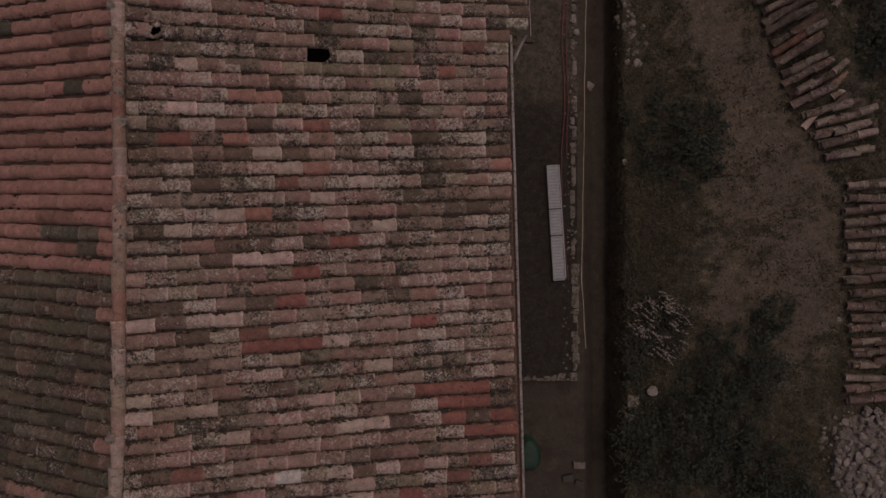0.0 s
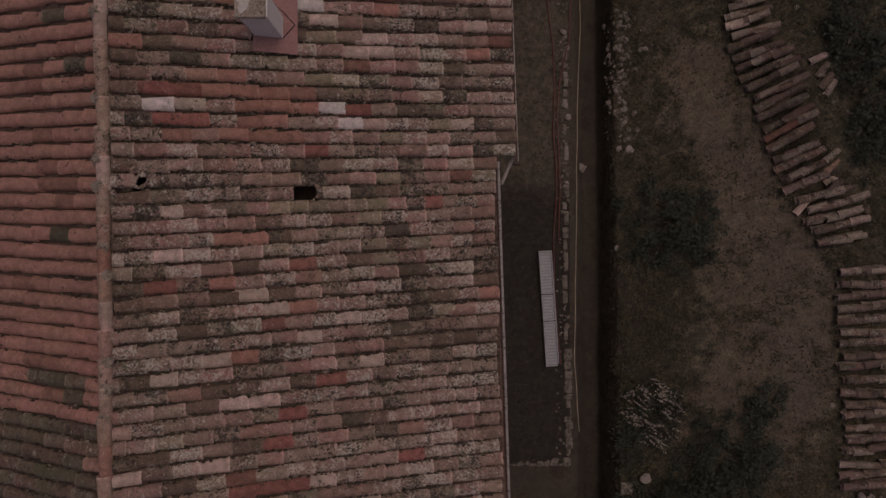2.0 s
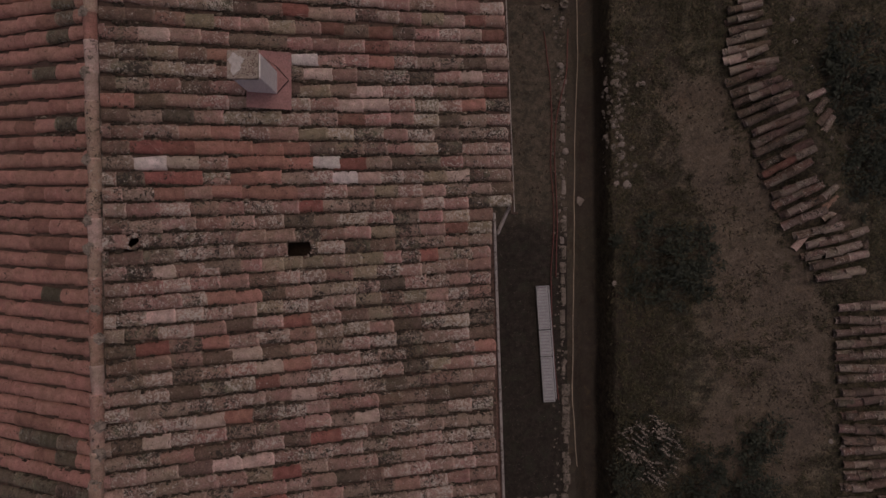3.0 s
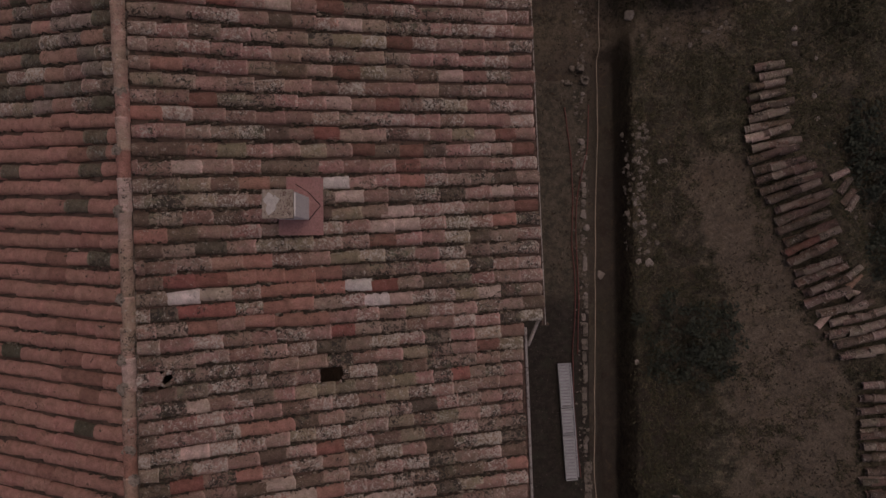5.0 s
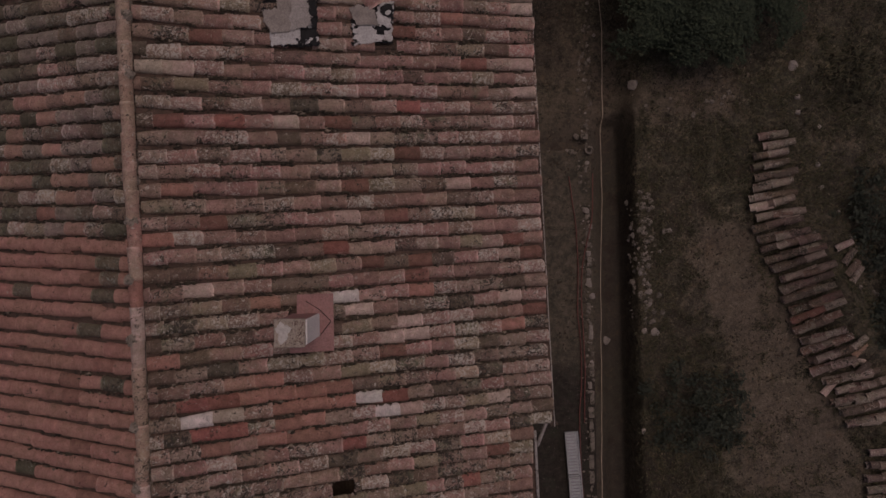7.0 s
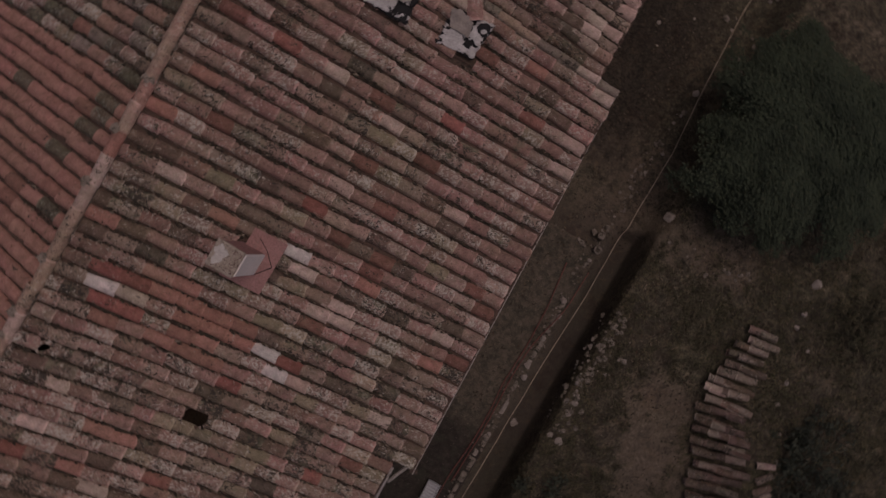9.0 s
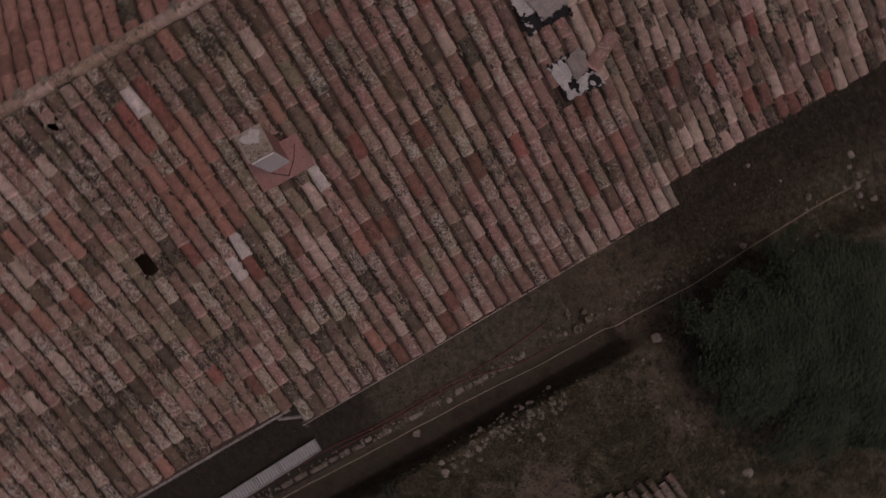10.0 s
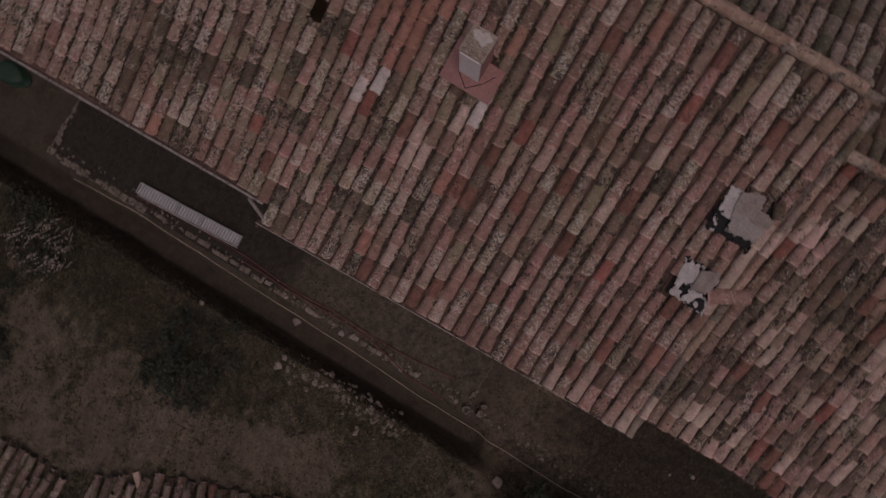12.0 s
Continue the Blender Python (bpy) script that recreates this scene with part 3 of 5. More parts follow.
def terrace():
    top = thing("terrace", (2.0, 2.7, PATHWAY), "narrow raised terrace of dark soil edged with rough stones", "terrace")
    bm = bmesh.new()
    nx, ny = 26, 130
    x0, x1, y0, y1 = 0.75, 3.2, -3.06, 8.62
    grid = [[bm.verts.new((x0 + (x1 - x0) * i / nx, y0 + (y1 - y0) * j / ny, 0.03 * noise.noise((i * 0.3, j * 0.3, 2)) - 0.015)) for i in range(nx + 1)] for j in range(ny + 1)]
    for j in range(ny):
        for i in range(nx):
            bm.faces.new((grid[j][i], grid[j][i + 1], grid[j + 1][i + 1], grid[j + 1][i]))
    rim = [grid[0][i] for i in range(nx + 1)] + [grid[j][nx] for j in range(1, ny + 1)] + [grid[ny][i] for i in range(nx - 1, -1, -1)] + [grid[j][0] for j in range(ny - 1, 0, -1)]
    foot = [bm.verts.new((v.co.x, v.co.y, -0.6)) for v in rim]
    for k in range(len(rim)):
        n = (k + 1) % len(rim)
        bm.faces.new((rim[k], foot[k], foot[n], rim[n]))
    bed = part("soil_bed", bm, SOIL, top)
    # The bed's colour grows darker towards the south.
    darkened = bed.data.attributes.new("darkened", "FLOAT", "POINT")
    darkened.data.foreach_set("value", [smooth(4.6, 2.4, v.co.y) + 0.3 * smooth(2.4, 0.8, v.co.y) for v in bed.data.vertices])
    rng = random.Random(4)
    y = -2.95
    while y < 8.6:
        size = rng.choice((0.07, 0.10, 0.12, 0.15, 0.18))
        if -0.3 < y < 7.2 and rng.random() < 0.42:
            long = rng.uniform(0.16, 0.36)
            x = 3.11 + rng.uniform(-0.03, 0.03)
            part("kerb_stone", rough_block(x - rng.uniform(0.04, 0.07), x + rng.uniform(0.04, 0.08), y, y + long, -0.25, rng.uniform(0.0, 0.05), rng.random() * 40), PALE_STONE if rng.random() < 0.35 and y > 2.8 else STONE, top)
            y += long - size * 0.6
        elif rng.random() < (0.7 if -0.3 < y < 7.2 else 0.4 if y > 0 else 0.12):
            stone_at("stone", 3.12 + rng.uniform(-0.07, 0.05), y, 0.0, size, rng, top, PALE_STONE if rng.random() < 0.4 and y > 2.8 else STONE, rng.uniform(0.8, 1.3))
        if rng.random() < 0.5:
            stone_at("stone", 2.98 + rng.uniform(-0.12, 0.1), y + 0.05, -0.005, size * 0.55, rng, top)
        y += size * 0.85
    for _ in range(150):
        y = rng.uniform(-0.3, 8.4)
        stone_at("stone", 3.06 + rng.gauss(0, 0.07), y, -0.002, rng.choice((0.025, 0.035, 0.05, 0.065)), rng, top, PALE_STONE if rng.random() < 0.2 else STONE)
    x = 1.3
    while x < 3.2:
        w = rng.uniform(0.14, 0.32)
        part("kerb_stone", rough_block(x + 0.004, min(x + w, 3.26), -3.12, -2.95 + rng.uniform(-0.05, 0.05), -0.35, rng.uniform(-0.02, 0.04), rng.random() * 40), STONE, top)
        x += w
    y = -2.9
    while y < -0.5:
        w = rng.uniform(0.12, 0.34)
        part("kerb_stone", rough_block(3.08 + rng.uniform(-0.04, 0.03), 3.23 + rng.uniform(-0.03, 0.04), y + 0.004, y + w, -0.35, rng.uniform(-0.03, 0.03), rng.random() * 40), STONE, top)
        y += w
    for x in np.arange(2.0, 3.2, 0.21):
        stone_at("stone", float(x), 8.6 + rng.uniform(-0.05, 0.05), -0.01, rng.uniform(0.05, 0.13), rng, top)
    for y in np.arange(8.72, 9.5, 0.26):
        stone_at("stone", 3.02 + rng.uniform(-0.12, 0.12), float(y), -0.22, rng.uniform(0.07, 0.18), rng, top)
    for x, y, w in ((2.74, 8.58, 0.07), (3.08, 8.95, 0.08)):
        part("squared_block", rough_block(x - w, x + w, y - w * 0.9, y + w * 0.9, -0.2 if y < 8.7 else -0.4, 0.06 if y < 8.7 else -0.08, y), STONE, top)
    bm = bmesh.new()
    bmesh.ops.create_cone(bm, segments=20, radius1=0.105, radius2=0.10, depth=0.09, cap_ends=False)
    bmesh.ops.solidify(bm, geom=bm.faces[:], thickness=0.045)
    part("stone_ring", bm, STONE, top, "small grey stone ring").matrix_basis = Matrix.Translation((3.13, 8.6, 0.11))


terrace()


# ---- main house ----
SLOPE_E, SLOPE_W = 0.30, 0.42
HOUSE = thing("main_house", (-3.4, 2.0, PATHWAY), "long old house with a weathered clay tile roof", "house")


def ridge_x(y):
    return -4.277 - 0.0190 * y


def east_z(x, y=4.0):
    """The boards of the east slope: it flattens towards the eave and sags towards the north."""
    y = min(max(y, -3.0), 8.5)
    return 5.562 - 0.2422 * x + 0.0199 * x * x - 0.0652 * y - 0.004 * x * y + 0.0048 * y * y


def west_z(x, y=0.0):
    return 8.641 + 0.4228 * x + 0.015 * y


def eave_x(y):
    return 1.080 - 0.018 * y if y < 3.50 else 1.345 - 0.034 * (y - 4.45)


# where the tile rows start at the ridge and end at the eave
ROW = [-16, -0.5, 3.5, 7.5, 11.5, 15.5, 19.5, 23.5, 26.5, 29.5, 32.5, 35.5, 38.5, 41.5, 44.5, 47.5, 50.5, 53.5, 57.5, 66]
AT_RIDGE = [-6.424, -3.138, -2.342, -1.562, -0.74, 0.098, 0.943, 1.778, 2.409, 3.05, 3.69, 4.332, 4.965, 5.645, 6.381, 7.048, 7.745, 8.466, 9.394, 11.315]
AT_EAVE = [-6.362, -3.076, -2.183, -1.324, -0.518, 0.329, 1.242, 2.094, 2.713, 3.29, 3.905, 4.558, 5.24, 5.903, 6.576, 7.265, 7.973, 8.676, 9.557, 11.478]


def east_row(k, x):
    s = (x + 4.2) / 5.2
    return float(np.interp(k, ROW, AT_RIDGE)) * (1 - s) + float(np.interp(k, ROW, AT_EAVE)) * s


def fall_at(height, x, y, sign):
    """The roof's pitch at a place, in degrees."""
    return math.degrees(math.atan((height(x - sign * 0.25, y) - height(x + sign * 0.25, y)) / 0.5))


def lay(rows, row_y, upper, lower, height, turn, slope, seed, pick, skip=None, lap=0.415, loose=1.0, marks=()):
    """The cover tiles of one slope, from the eave up: (matrix, material, shape, x, y) each. turn: 0 falls to +x, 180 to -x."""
    rng = random.Random(seed)
    out, sign = [], 1 if turn == 0 else -1
    angle = math.degrees(math.atan(slope))
    for k in rows:
        y0 = row_y(k, 0.0)
        lap_k = lap * rng.uniform(0.95, 1.06)
        x = lower(y0) + sign * rng.uniform(-0.05, 0.03)
        wander = rng.uniform(0, 100)
        step = lap_k * math.cos(math.radians(angle))
        known = [px for px, py in marks if abs(row_y(k, px) - py) < 0.105]
        if known:
            run = sign * (x - known[0]) - 0.2
            step = run / max(1, math.ceil(run / step - 0.25)) if run > 0.2 else step
        start_x, course = x, 0
        while sign * (x - upper(y0)) > 0.12:
            y = row_y(k, x) + 0.022 * noise.noise((x * 1.7, wander, 0)) + loose * rng.uniform(-0.007, 0.007)
            lean = math.degrees(math.atan2(row_y(k, x + 0.2) - row_y(k, x - 0.2), 0.4))
            xc, yc = x - sign * 0.2, y
            if not (skip and skip(xc, yc)):
                room = sign * (x - upper(y)) - 0.075
                trim = min(1.0, room / math.cos(math.radians(angle)) / 0.5)
                m = pose(x, y, height(x, y) + 0.045 + loose * rng.uniform(-0.004, 0.006), loose * rng.uniform(-4, 4), 0, turn + lean + loose * rng.uniform(-2.3, 2.3)) @ pose(0, 0, 0, 0, fall_at(height, xc, y, sign) - 2.9 + rng.uniform(-0.7, 0.7), 0) @ Matrix.Diagonal((trim, 1, 1, 1))
                out.append([m, pick(rng, xc, yc), rng.randrange(8), xc, yc])
            course += 1
            x = start_x - sign * (course * step + rng.uniform(-0.022, 0.022))
    return out


def recolour(tiles, places, material):
    for px, py in places:
        best = min(tiles, key=lambda t: ((t[3] - px) / 0.2) ** 2 + ((t[4] - py) / 0.1) ** 2)
        best[1] = material


def set_tiles(tiles, parent, near, limit=300):
    """The tiles of a stretch of the roof as pieces of their own, the rest joined."""
    own = [t for t in tiles if near(t[3], t[4])][:limit]
    chosen = {id(t) for t in own}
    joined("tile_field", [(t[0], t[1], SHAPES[t[2]]) for t in tiles if id(t) not in chosen], parent)
    for m, material, shape, _, _ in own:
        attach(new("tile", clay(material, shape)), parent, m)


TROUGH = arch(0.46, 0.20, 0.17, 0.05, 0.012, 4, True)


def troughs(rows, row_y, upper, lower, height, turn, parent, skip=None):
    """The hollow tiles that lie between the rows."""
    rng = random.Random(9)
    pieces, sign = [], 1 if turn == 0 else -1
    for k in rows:
        y0 = row_y(k + 0.5, 0.0)
        x = lower(y0) + sign * 0.02
        while sign * (x - upper(y0)) > 0.45:
            y = row_y(k + 0.5, x)
            if not (skip and skip(x - sign * 0.2, y)):
                m = pose(x, y, height(x, y) + 0.062 + rng.uniform(-0.008, 0.008), 0, 0, turn) @ pose(0, 0, 0, 0, fall_at(height, x - sign * 0.2, y, sign) - 1.2, 0)
                pieces.append((m, CHANNEL, TROUGH))
            x -= sign * 0.4
    joined("channel_tiles", pieces, parent, "silted channel tiles between the rows")


def crumbs(rows, row_y, x0, x1, height, parent, count, seed, keep=None):
    """Moss, soil and broken clay lodged between the rows."""
    rng = random.Random(seed)
    rows = list(rows)
    verts, faces = [], []
    while count:
        k, x = rng.choice(rows), rng.uniform(x0, x1)
        y = row_y(k + 0.5, x) + rng.gauss(0, 0.029)
        if keep and not keep(x, y) or noise.noise((x * 1.6, y * 1.6, seed)) + rng.uniform(-0.45, 0.45) < -0.12:
            continue
        count -= 1
        s = rng.choice((0.006, 0.009, 0.012, 0.016, 0.024))
        long = s * rng.uniform(1.0, 2.6)
        c = Vector((x, y, height(x, y) + 0.052 + rng.uniform(-0.012, 0.02)))
        b = len(verts)
        verts += [tuple(c + Vector(v)) for v in ((long, rng.uniform(-s, s) * 0.4, 0), (0, s, rng.uniform(-0.3, 0.3) * s), (-long, rng.uniform(-s, s) * 0.4, 0), (0, -s, 0), (rng.uniform(-s, s) * 0.5, 0, s * 0.9), (0, 0, -s))]
        faces += [(b, b + 1, b + 4), (b + 1, b + 2, b + 4), (b + 2, b + 3, b + 4), (b + 3, b, b + 4), (b + 1, b, b + 5), (b + 2, b + 1, b + 5), (b + 3, b + 2, b + 5), (b, b + 3, b + 5)]
    me = bpy.data.meshes.new("moss")
    me.from_pydata(verts, [], faces)
    me.materials.append(MOSS)
    tagged(attach(new("moss", me), parent), "dark moss and crumbs lodged between the tiles", kind="stuff")


def deck(name, rects, height, thick=0.12):
    """Boards under the tiles, over rectangles of the plan that leave the holes open."""
    bm = bmesh.new()
    fields = []
    for x0, x1, y0, y1 in rects:
        nx, ny = max(1, round((x1 - x0) / 0.7)), max(1, round((y1 - y0) / 0.7))
        fields += [(x0 + (x1 - x0) * i / nx, x0 + (x1 - x0) * (i + 1) / nx, y0 + (y1 - y0) * j / ny, y0 + (y1 - y0) * (j + 1) / ny) for i in range(nx) for j in range(ny)]
    for x0, x1, y0, y1 in fields:
        c = [(x0, y0), (x1, y0), (x1, y1), (x0, y1)]
        up = [bm.verts.new((x, y, height(x, y))) for x, y in c]
        dn = [bm.verts.new((x, y, height(x, y) - thick)) for x, y in c]
        bm.faces.new(up), bm.faces.new(dn[::-1])
        for i in range(4):
            bm.faces.new((up[i], dn[i], dn[(i + 1) % 4], up[(i + 1) % 4]))
    return bm


RED = [(-3.68, 1.48), (-1.85, 1.81), (-0.03, 2.78), (-1.46, 0.1), (-2, -0.3), (-2.19, -0.73), (-0.3, -1.1), (-2.63, -1.37), (-2.26, -1.34), (-1.85, -1.31), (-0.26, -2.15), (0.14, -2.17), (0.59, -2.19), (0.14, -2.4), (0.59, -2.42), (1.01, -2.44), (0.09, -2.64), (0.54, -2.67), (0.87, -2.68), (-0.49, -3.57), (-1.69, 3.47), (-3.28, 8.15), (-0.83, 8.56), (-3.79, 4.3), (-3.67, 3.89), (-3.4, 3.89), (-1.92, 6.37), (-1.06, 4.15)]
BROWNISH = [(0.56, -3.15), (-3.66, 9.31), (-1.96, 8.24), (-0.67, 6.22), (-1.21, 4.74), (1.18, 6.31), (-1.05, 7.84), (-1.47, 7.37), (-2.1, 0.9), (-0.9, 5.9), (0.5, 3.2)]
ORANGE = [(0.78, 1.39), (-1.77, 1.17), (-2.81, 1.54), (-2.88, 2.16), (-2.56, 2.17), (-2.49, 0.51), (-4.15, 6.48), (-4.14, 4.92), (-3.9, 7.21), (-2.82, 4.53), (-2.86, 4.34), (-2.46, 4.33), (-2.79, 4.1), (-2.46, 4.12), (-2.43, 3.91), (0.82, 5.14), (-0.15, 9.96), (-0.52, 5.69), (-0.76, 5.99), (-2.8, 5.68)]
PALE = [(-3.64, 0.22), (-2.74, -0.16), (-2.38, -0.13), (-2.99, 0.48), (-4.06, -2.12), (-1.62, -2.12), (-1.46, -3.3), (-1.22, 1.07), (-3.68, 2.55), (-2.23, 1.17), (-4.06, -1.03), (-3.43, -2.2), (-3.43, 4.07), (-4.23, 8.82), (-3.87, 8.86), (-1.12, 5.02), (-0.87, 5.03), (-1.57, 8.05), (-2.87, 5.62), (1.07, 9.33), (1.05, 10.23), (-2.4, 10.22), (-2.0, 10.25), (-1.62, 10.28), (-1.3, 10.32), (0.92, 8.82), (-1.76, 6.82), (0.6, 3.98)]
WHITE = [(-2.19, -3.28), (-3.73, 4.09), (-1.42, 4.13), (-1.24, 3.95), (-1.78, 5.69)]
DARK = [(-4.04, 1.29), (-4.01, 2.68), (-2.95, 1.35), (-0.55, 2.12), (-2.6, 1.79), (-2.19, 1.33), (-4.03, 0.21), (-2.81, 0.04), (-0.12, 1.36), (0.32, 1.38), (-0.47, 0.6), (0.41, 0.67), (-2.19, 0.52), (-2.45, 0.03), (-0.03, 0.66), (-0.47, 0.86), (-0.81, -0.44), (-0.81, -0.69), (-1.05, -0.48), (-3.64, -0.8), (-3.13, -2.4), (-3.57, -1.21), (-4.24, 8.14), (-4.24, 8.6), (-4.12, 4.43), (-4.12, 4.21), (-4.07, 3.86), (-0.47, 7.41), (-0.65, 7.38), (0.56, 9.34), (-4.22, 6.01), (-4.23, 9.05), (-2.25, 7.27), (-3.16, 5.54), (-0.57, 3.54)]
CHIMNEY = (-2.53, -2.118, 5.07, 5.435)


def verge_y(x):
    """The middle of the main roof's northern verge."""
    return 10.262 + 0.027 * x


def bare_east(x, y):
    """Where tiles are missing: the hole, the patched places and the chimney's foot."""
    if -2.60 < x < -2.10 and 9.28 < y < 9.95 or -1.50 < x < -1.0 and 9.38 < y < 10.0:
        return True
    if -2.50 < x < -2.12 and 5.0 < y < 5.45:
        return True
    return y > verge_y(x) - 0.10


def roof_east():
    slope = part("roof_slope", deck("roof_slope", [(-4.3, 1.05, -7.2, 2.60), (-4.4, 1.05, 3.08, 10.08), *[(-4.4 + 1.09 * i, -3.31 + 1.09 * i, 10.08, verge_y(-4.4 + 1.09 * i) + 0.03) for i in range(5)], (-4.35, -4.05, 2.60, 3.08), (-3.80, -2.04, 2.60, 3.08), (-1.64, 1.05, 2.60, 3.08)], east_z), DECK, HOUSE, "east roof slope of lichen-spotted half-round clay tiles")

    def pick(rng, x, y):
        r = rng.random()
        patch = noise.noise((x * 0.8, y * 0.8, 17))
        rosy = 0.30 + 0.30 * smooth(4.8, 6.4, y) + 0.12 * smooth(-1.0, -3.0, y) + 0.35 * patch
        olive = 0.10 + 0.34 * smooth(-2.5, -0.5, x) * smooth(0.4, 1.6, y) * smooth(4.6, 3.4, y)
        crust = 0.15 + 0.34 * smooth(2.2, 0.6, y) * smooth(-2.4, -0.6, y) + 0.08 * smooth(0.0, -1.5, y) + 0.30 * smooth(-0.9, 0.5, x) * smooth(9.0, 7.0, y) + 0.20 * smooth(-3.2, -4.0, x)
        if math.hypot((x + 2.75) / 1.25, (y - 4.05) / 0.55) < 1 and r < 0.75:
            return rng.choice((ORANGE_TILE, ORANGE_TILE, UMBER_TILE)) if x > -2.8 else rng.choice((RED_TILE, UMBER_TILE, MUTED_TILE))
        if rng.random() < crust:
            return CRUST_TILE
        if r < 0.03 + 0.03 * smooth(3.0, 1.0, y):
            return PALE_TILE
        if r < 0.08 + 0.12 * smooth(-0.8, 0.4, x) * smooth(7.5, 5.5, y) + 0.12 * smooth(-1.4, 0.2, x) * smooth(3.2, 2.0, y) + 0.10 * smooth(-2.9, -3.9, x):
            return DARK_TILE
        if r > 0.975:
            return BROWN_TILE
        r = rng.random()
        return ROSE_TILE if r < rosy else OLIVE_TILE if r < rosy + olive else TILE

    tiles = lay(range(-14, 66), east_row, ridge_x, eave_x, east_z, 0, SLOPE_E, 21, pick, bare_east, 0.385, marks=WHITE + RED + PALE + ORANGE + DARK)
    for places, material in ((DARK, DARK_TILE), (PALE, PALE_TILE), (ORANGE, ORANGE_TILE), (BROWNISH, BROWN_TILE), (RED, RED_TILE), (WHITE, WHITE_TILE)):
        recolour(tiles, places, material)
    for hx, hy, half in ((-1.84, 2.86, 0.155), (-3.90, 2.95, 0.065)):
        k = min(range(-14, 66), key=lambda i: abs(east_row(i, hx) - hy))
        row = [t for t in tiles if abs(t[4] - east_row(k, t[3])) < 0.06 and t[3] + 0.2 > hx - half and t[3] - 0.30 < hx + half]
        ends = [(hx - half, 0.46)] + [(t[3] + 0.2, t[3] + 0.2 - hx - half) for t in row if t[3] + 0.2 > hx + half + 0.05]
        for t in row:
            tiles.remove(t)
        for x, size in ends:
            m = pose(x, east_row(k, x), east_z(x, hy) + 0.045, 2, 0, 2) @ pose(0, 0, 0, 0, fall_at(east_z, x, hy, 1) - 2.9, 0) @ Matrix.Diagonal((min(0.5, size) / 0.5, 1, 1, 1))
            tiles.append([m, CRUST_TILE, 7, x - 0.2, east_row(k, x)])
    rng = random.Random(8)
    for hx, hy, rx, ry in ((-1.84, 2.86, 0.20, 0.165), (-3.90, 2.95, 0.078, 0.085)):
        for i in range(22):
            a = 6.283 * i / 22
            x, y = hx + rx * math.cos(a), hy + ry * math.sin(a) + 0.03 * math.cos(a)
            m = pose(x, y, east_z(x, y) + 0.075, rng.uniform(0, 360), 0, rng.uniform(0, 360)) @ Matrix.Scale(rng.uniform(0.055, 0.085), 4)
            shard = part("broken_edge", pebble(60 + i, 0.6, 0.3, 1, 4), CRUST_TILE if rng.random() < 0.6 else DARK_TILE, slope)
            shard.matrix_basis = slope.matrix_world.inverted() @ m
    set_tiles(tiles, slope, lambda x, y: -2.9 < x < 0.2 and -0.4 < y < 6.9)
    troughs(range(-14, 66), east_row, ridge_x, eave_x, east_z, 0, slope, lambda x, y: bare_east(x, y) or abs(x + 1.84) < 0.50 and abs(y - 2.86) < 0.23 or abs(x + 3.93) < 0.38 and abs(y - 2.96) < 0.19)
    crumbs(range(-14, 65), east_row, -4.15, 1.0, east_z, slope, 40000, 3, lambda x, y: not bare_east(x, y) and x < eave_x(y) - 0.03 and not (abs(x + 1.84) < 0.16 and abs(y - 2.86) < 0.15) and not (abs(x + 3.935) < 0.1 and abs(y - 2.96) < 0.14) and (y < 5.8 or noise.noise((x * 2.3, y * 2.3, 5)) > -0.02))


def roof_void():
    """Boards added to shut light out under the missing tiles: four sides and a floor."""
    x0, x1, y0, y1, floor_z, t = -4.28, -1.30, 2.40, 3.28, 5.3, 0.03
    part("loft_floor", box(bmesh.new(), x0, x1, y0, y1, floor_z - t, floor_z), DECK, HOUSE, "boards added under the missing tiles to keep the holes dark")
    for a, b, c, d in ((x0, x1, y0, y0 + t), (x0, x1, y1 - t, y1), (x0, x0 + t, y0 + t, y1 - t), (x1 - t, x1, y0 + t, y1 - t)):
        bm = bmesh.new()
        ring = [(a, c), (b, c), (b, d), (a, d)]
        low = [bm.verts.new((x, y, floor_z)) for x, y in ring]
        top = [bm.verts.new((x, y, east_z(x, y) - 0.06)) for x, y in ring]
        bm.faces.new(low[::-1]), bm.faces.new(top)
        for i in range(4):
            bm.faces.new((low[i], low[(i + 1) % 4], top[(i + 1) % 4], top[i]))
        part("loft_side", bm, DECK, HOUSE)


WRED = [(-5.29, 2.92), (-4.93, 2.86), (-4.98, 2.64), (-5.3, 3.11), (-5.78, 1.57), (-5.6, 0.45), (-5.12, 0.45), (-5.23, 0.03), (-5.17, 5.37), (-5.08, 4.91), (-5.56, 4.67), (-5.51, 4.42), (-5.37, 3.69), (-5.33, 3.23), (-5.05, 6.1), (-5.87, 6.99)]
WPINK = [(-4.55, -2.68), (-4.51, -0.85), (-6.2, -3.53), (-5.75, -3.48), (-5.51, 7.23), (-6.29, 8.42), (-5.83, 8.4), (-5.45, 8.4), (-5.84, 8.21), (-6.47, 8.16), (-5.85, 7.93), (-6.47, 7.94), (-5.39, 6.73), (-6.61, 7.49), (-6.14, 7.48), (-5.7, 7.47), (-5.27, 7.46), (-4.86, 7.46)]
WGREY = [(-4.82, 6.28), (-4.78, 5.95), (-4.91, 5.73), (-5.49, 0.23), (-5.12, 0.24), (-4.82, 0.2), (-4.81, 0.02), (-6.24, 3.23), (-5.08, 2.15), (-5.02, 5.18), (-4.74, 4.63), (-4.75, 6.1), (-6.36, 5.87), (-6.37, 3.29)]


WEST_ROW = [-36, -3.5, 0.5, 4.5, 8.5, 12.5, 16.5, 20.5, 24.5, 48]
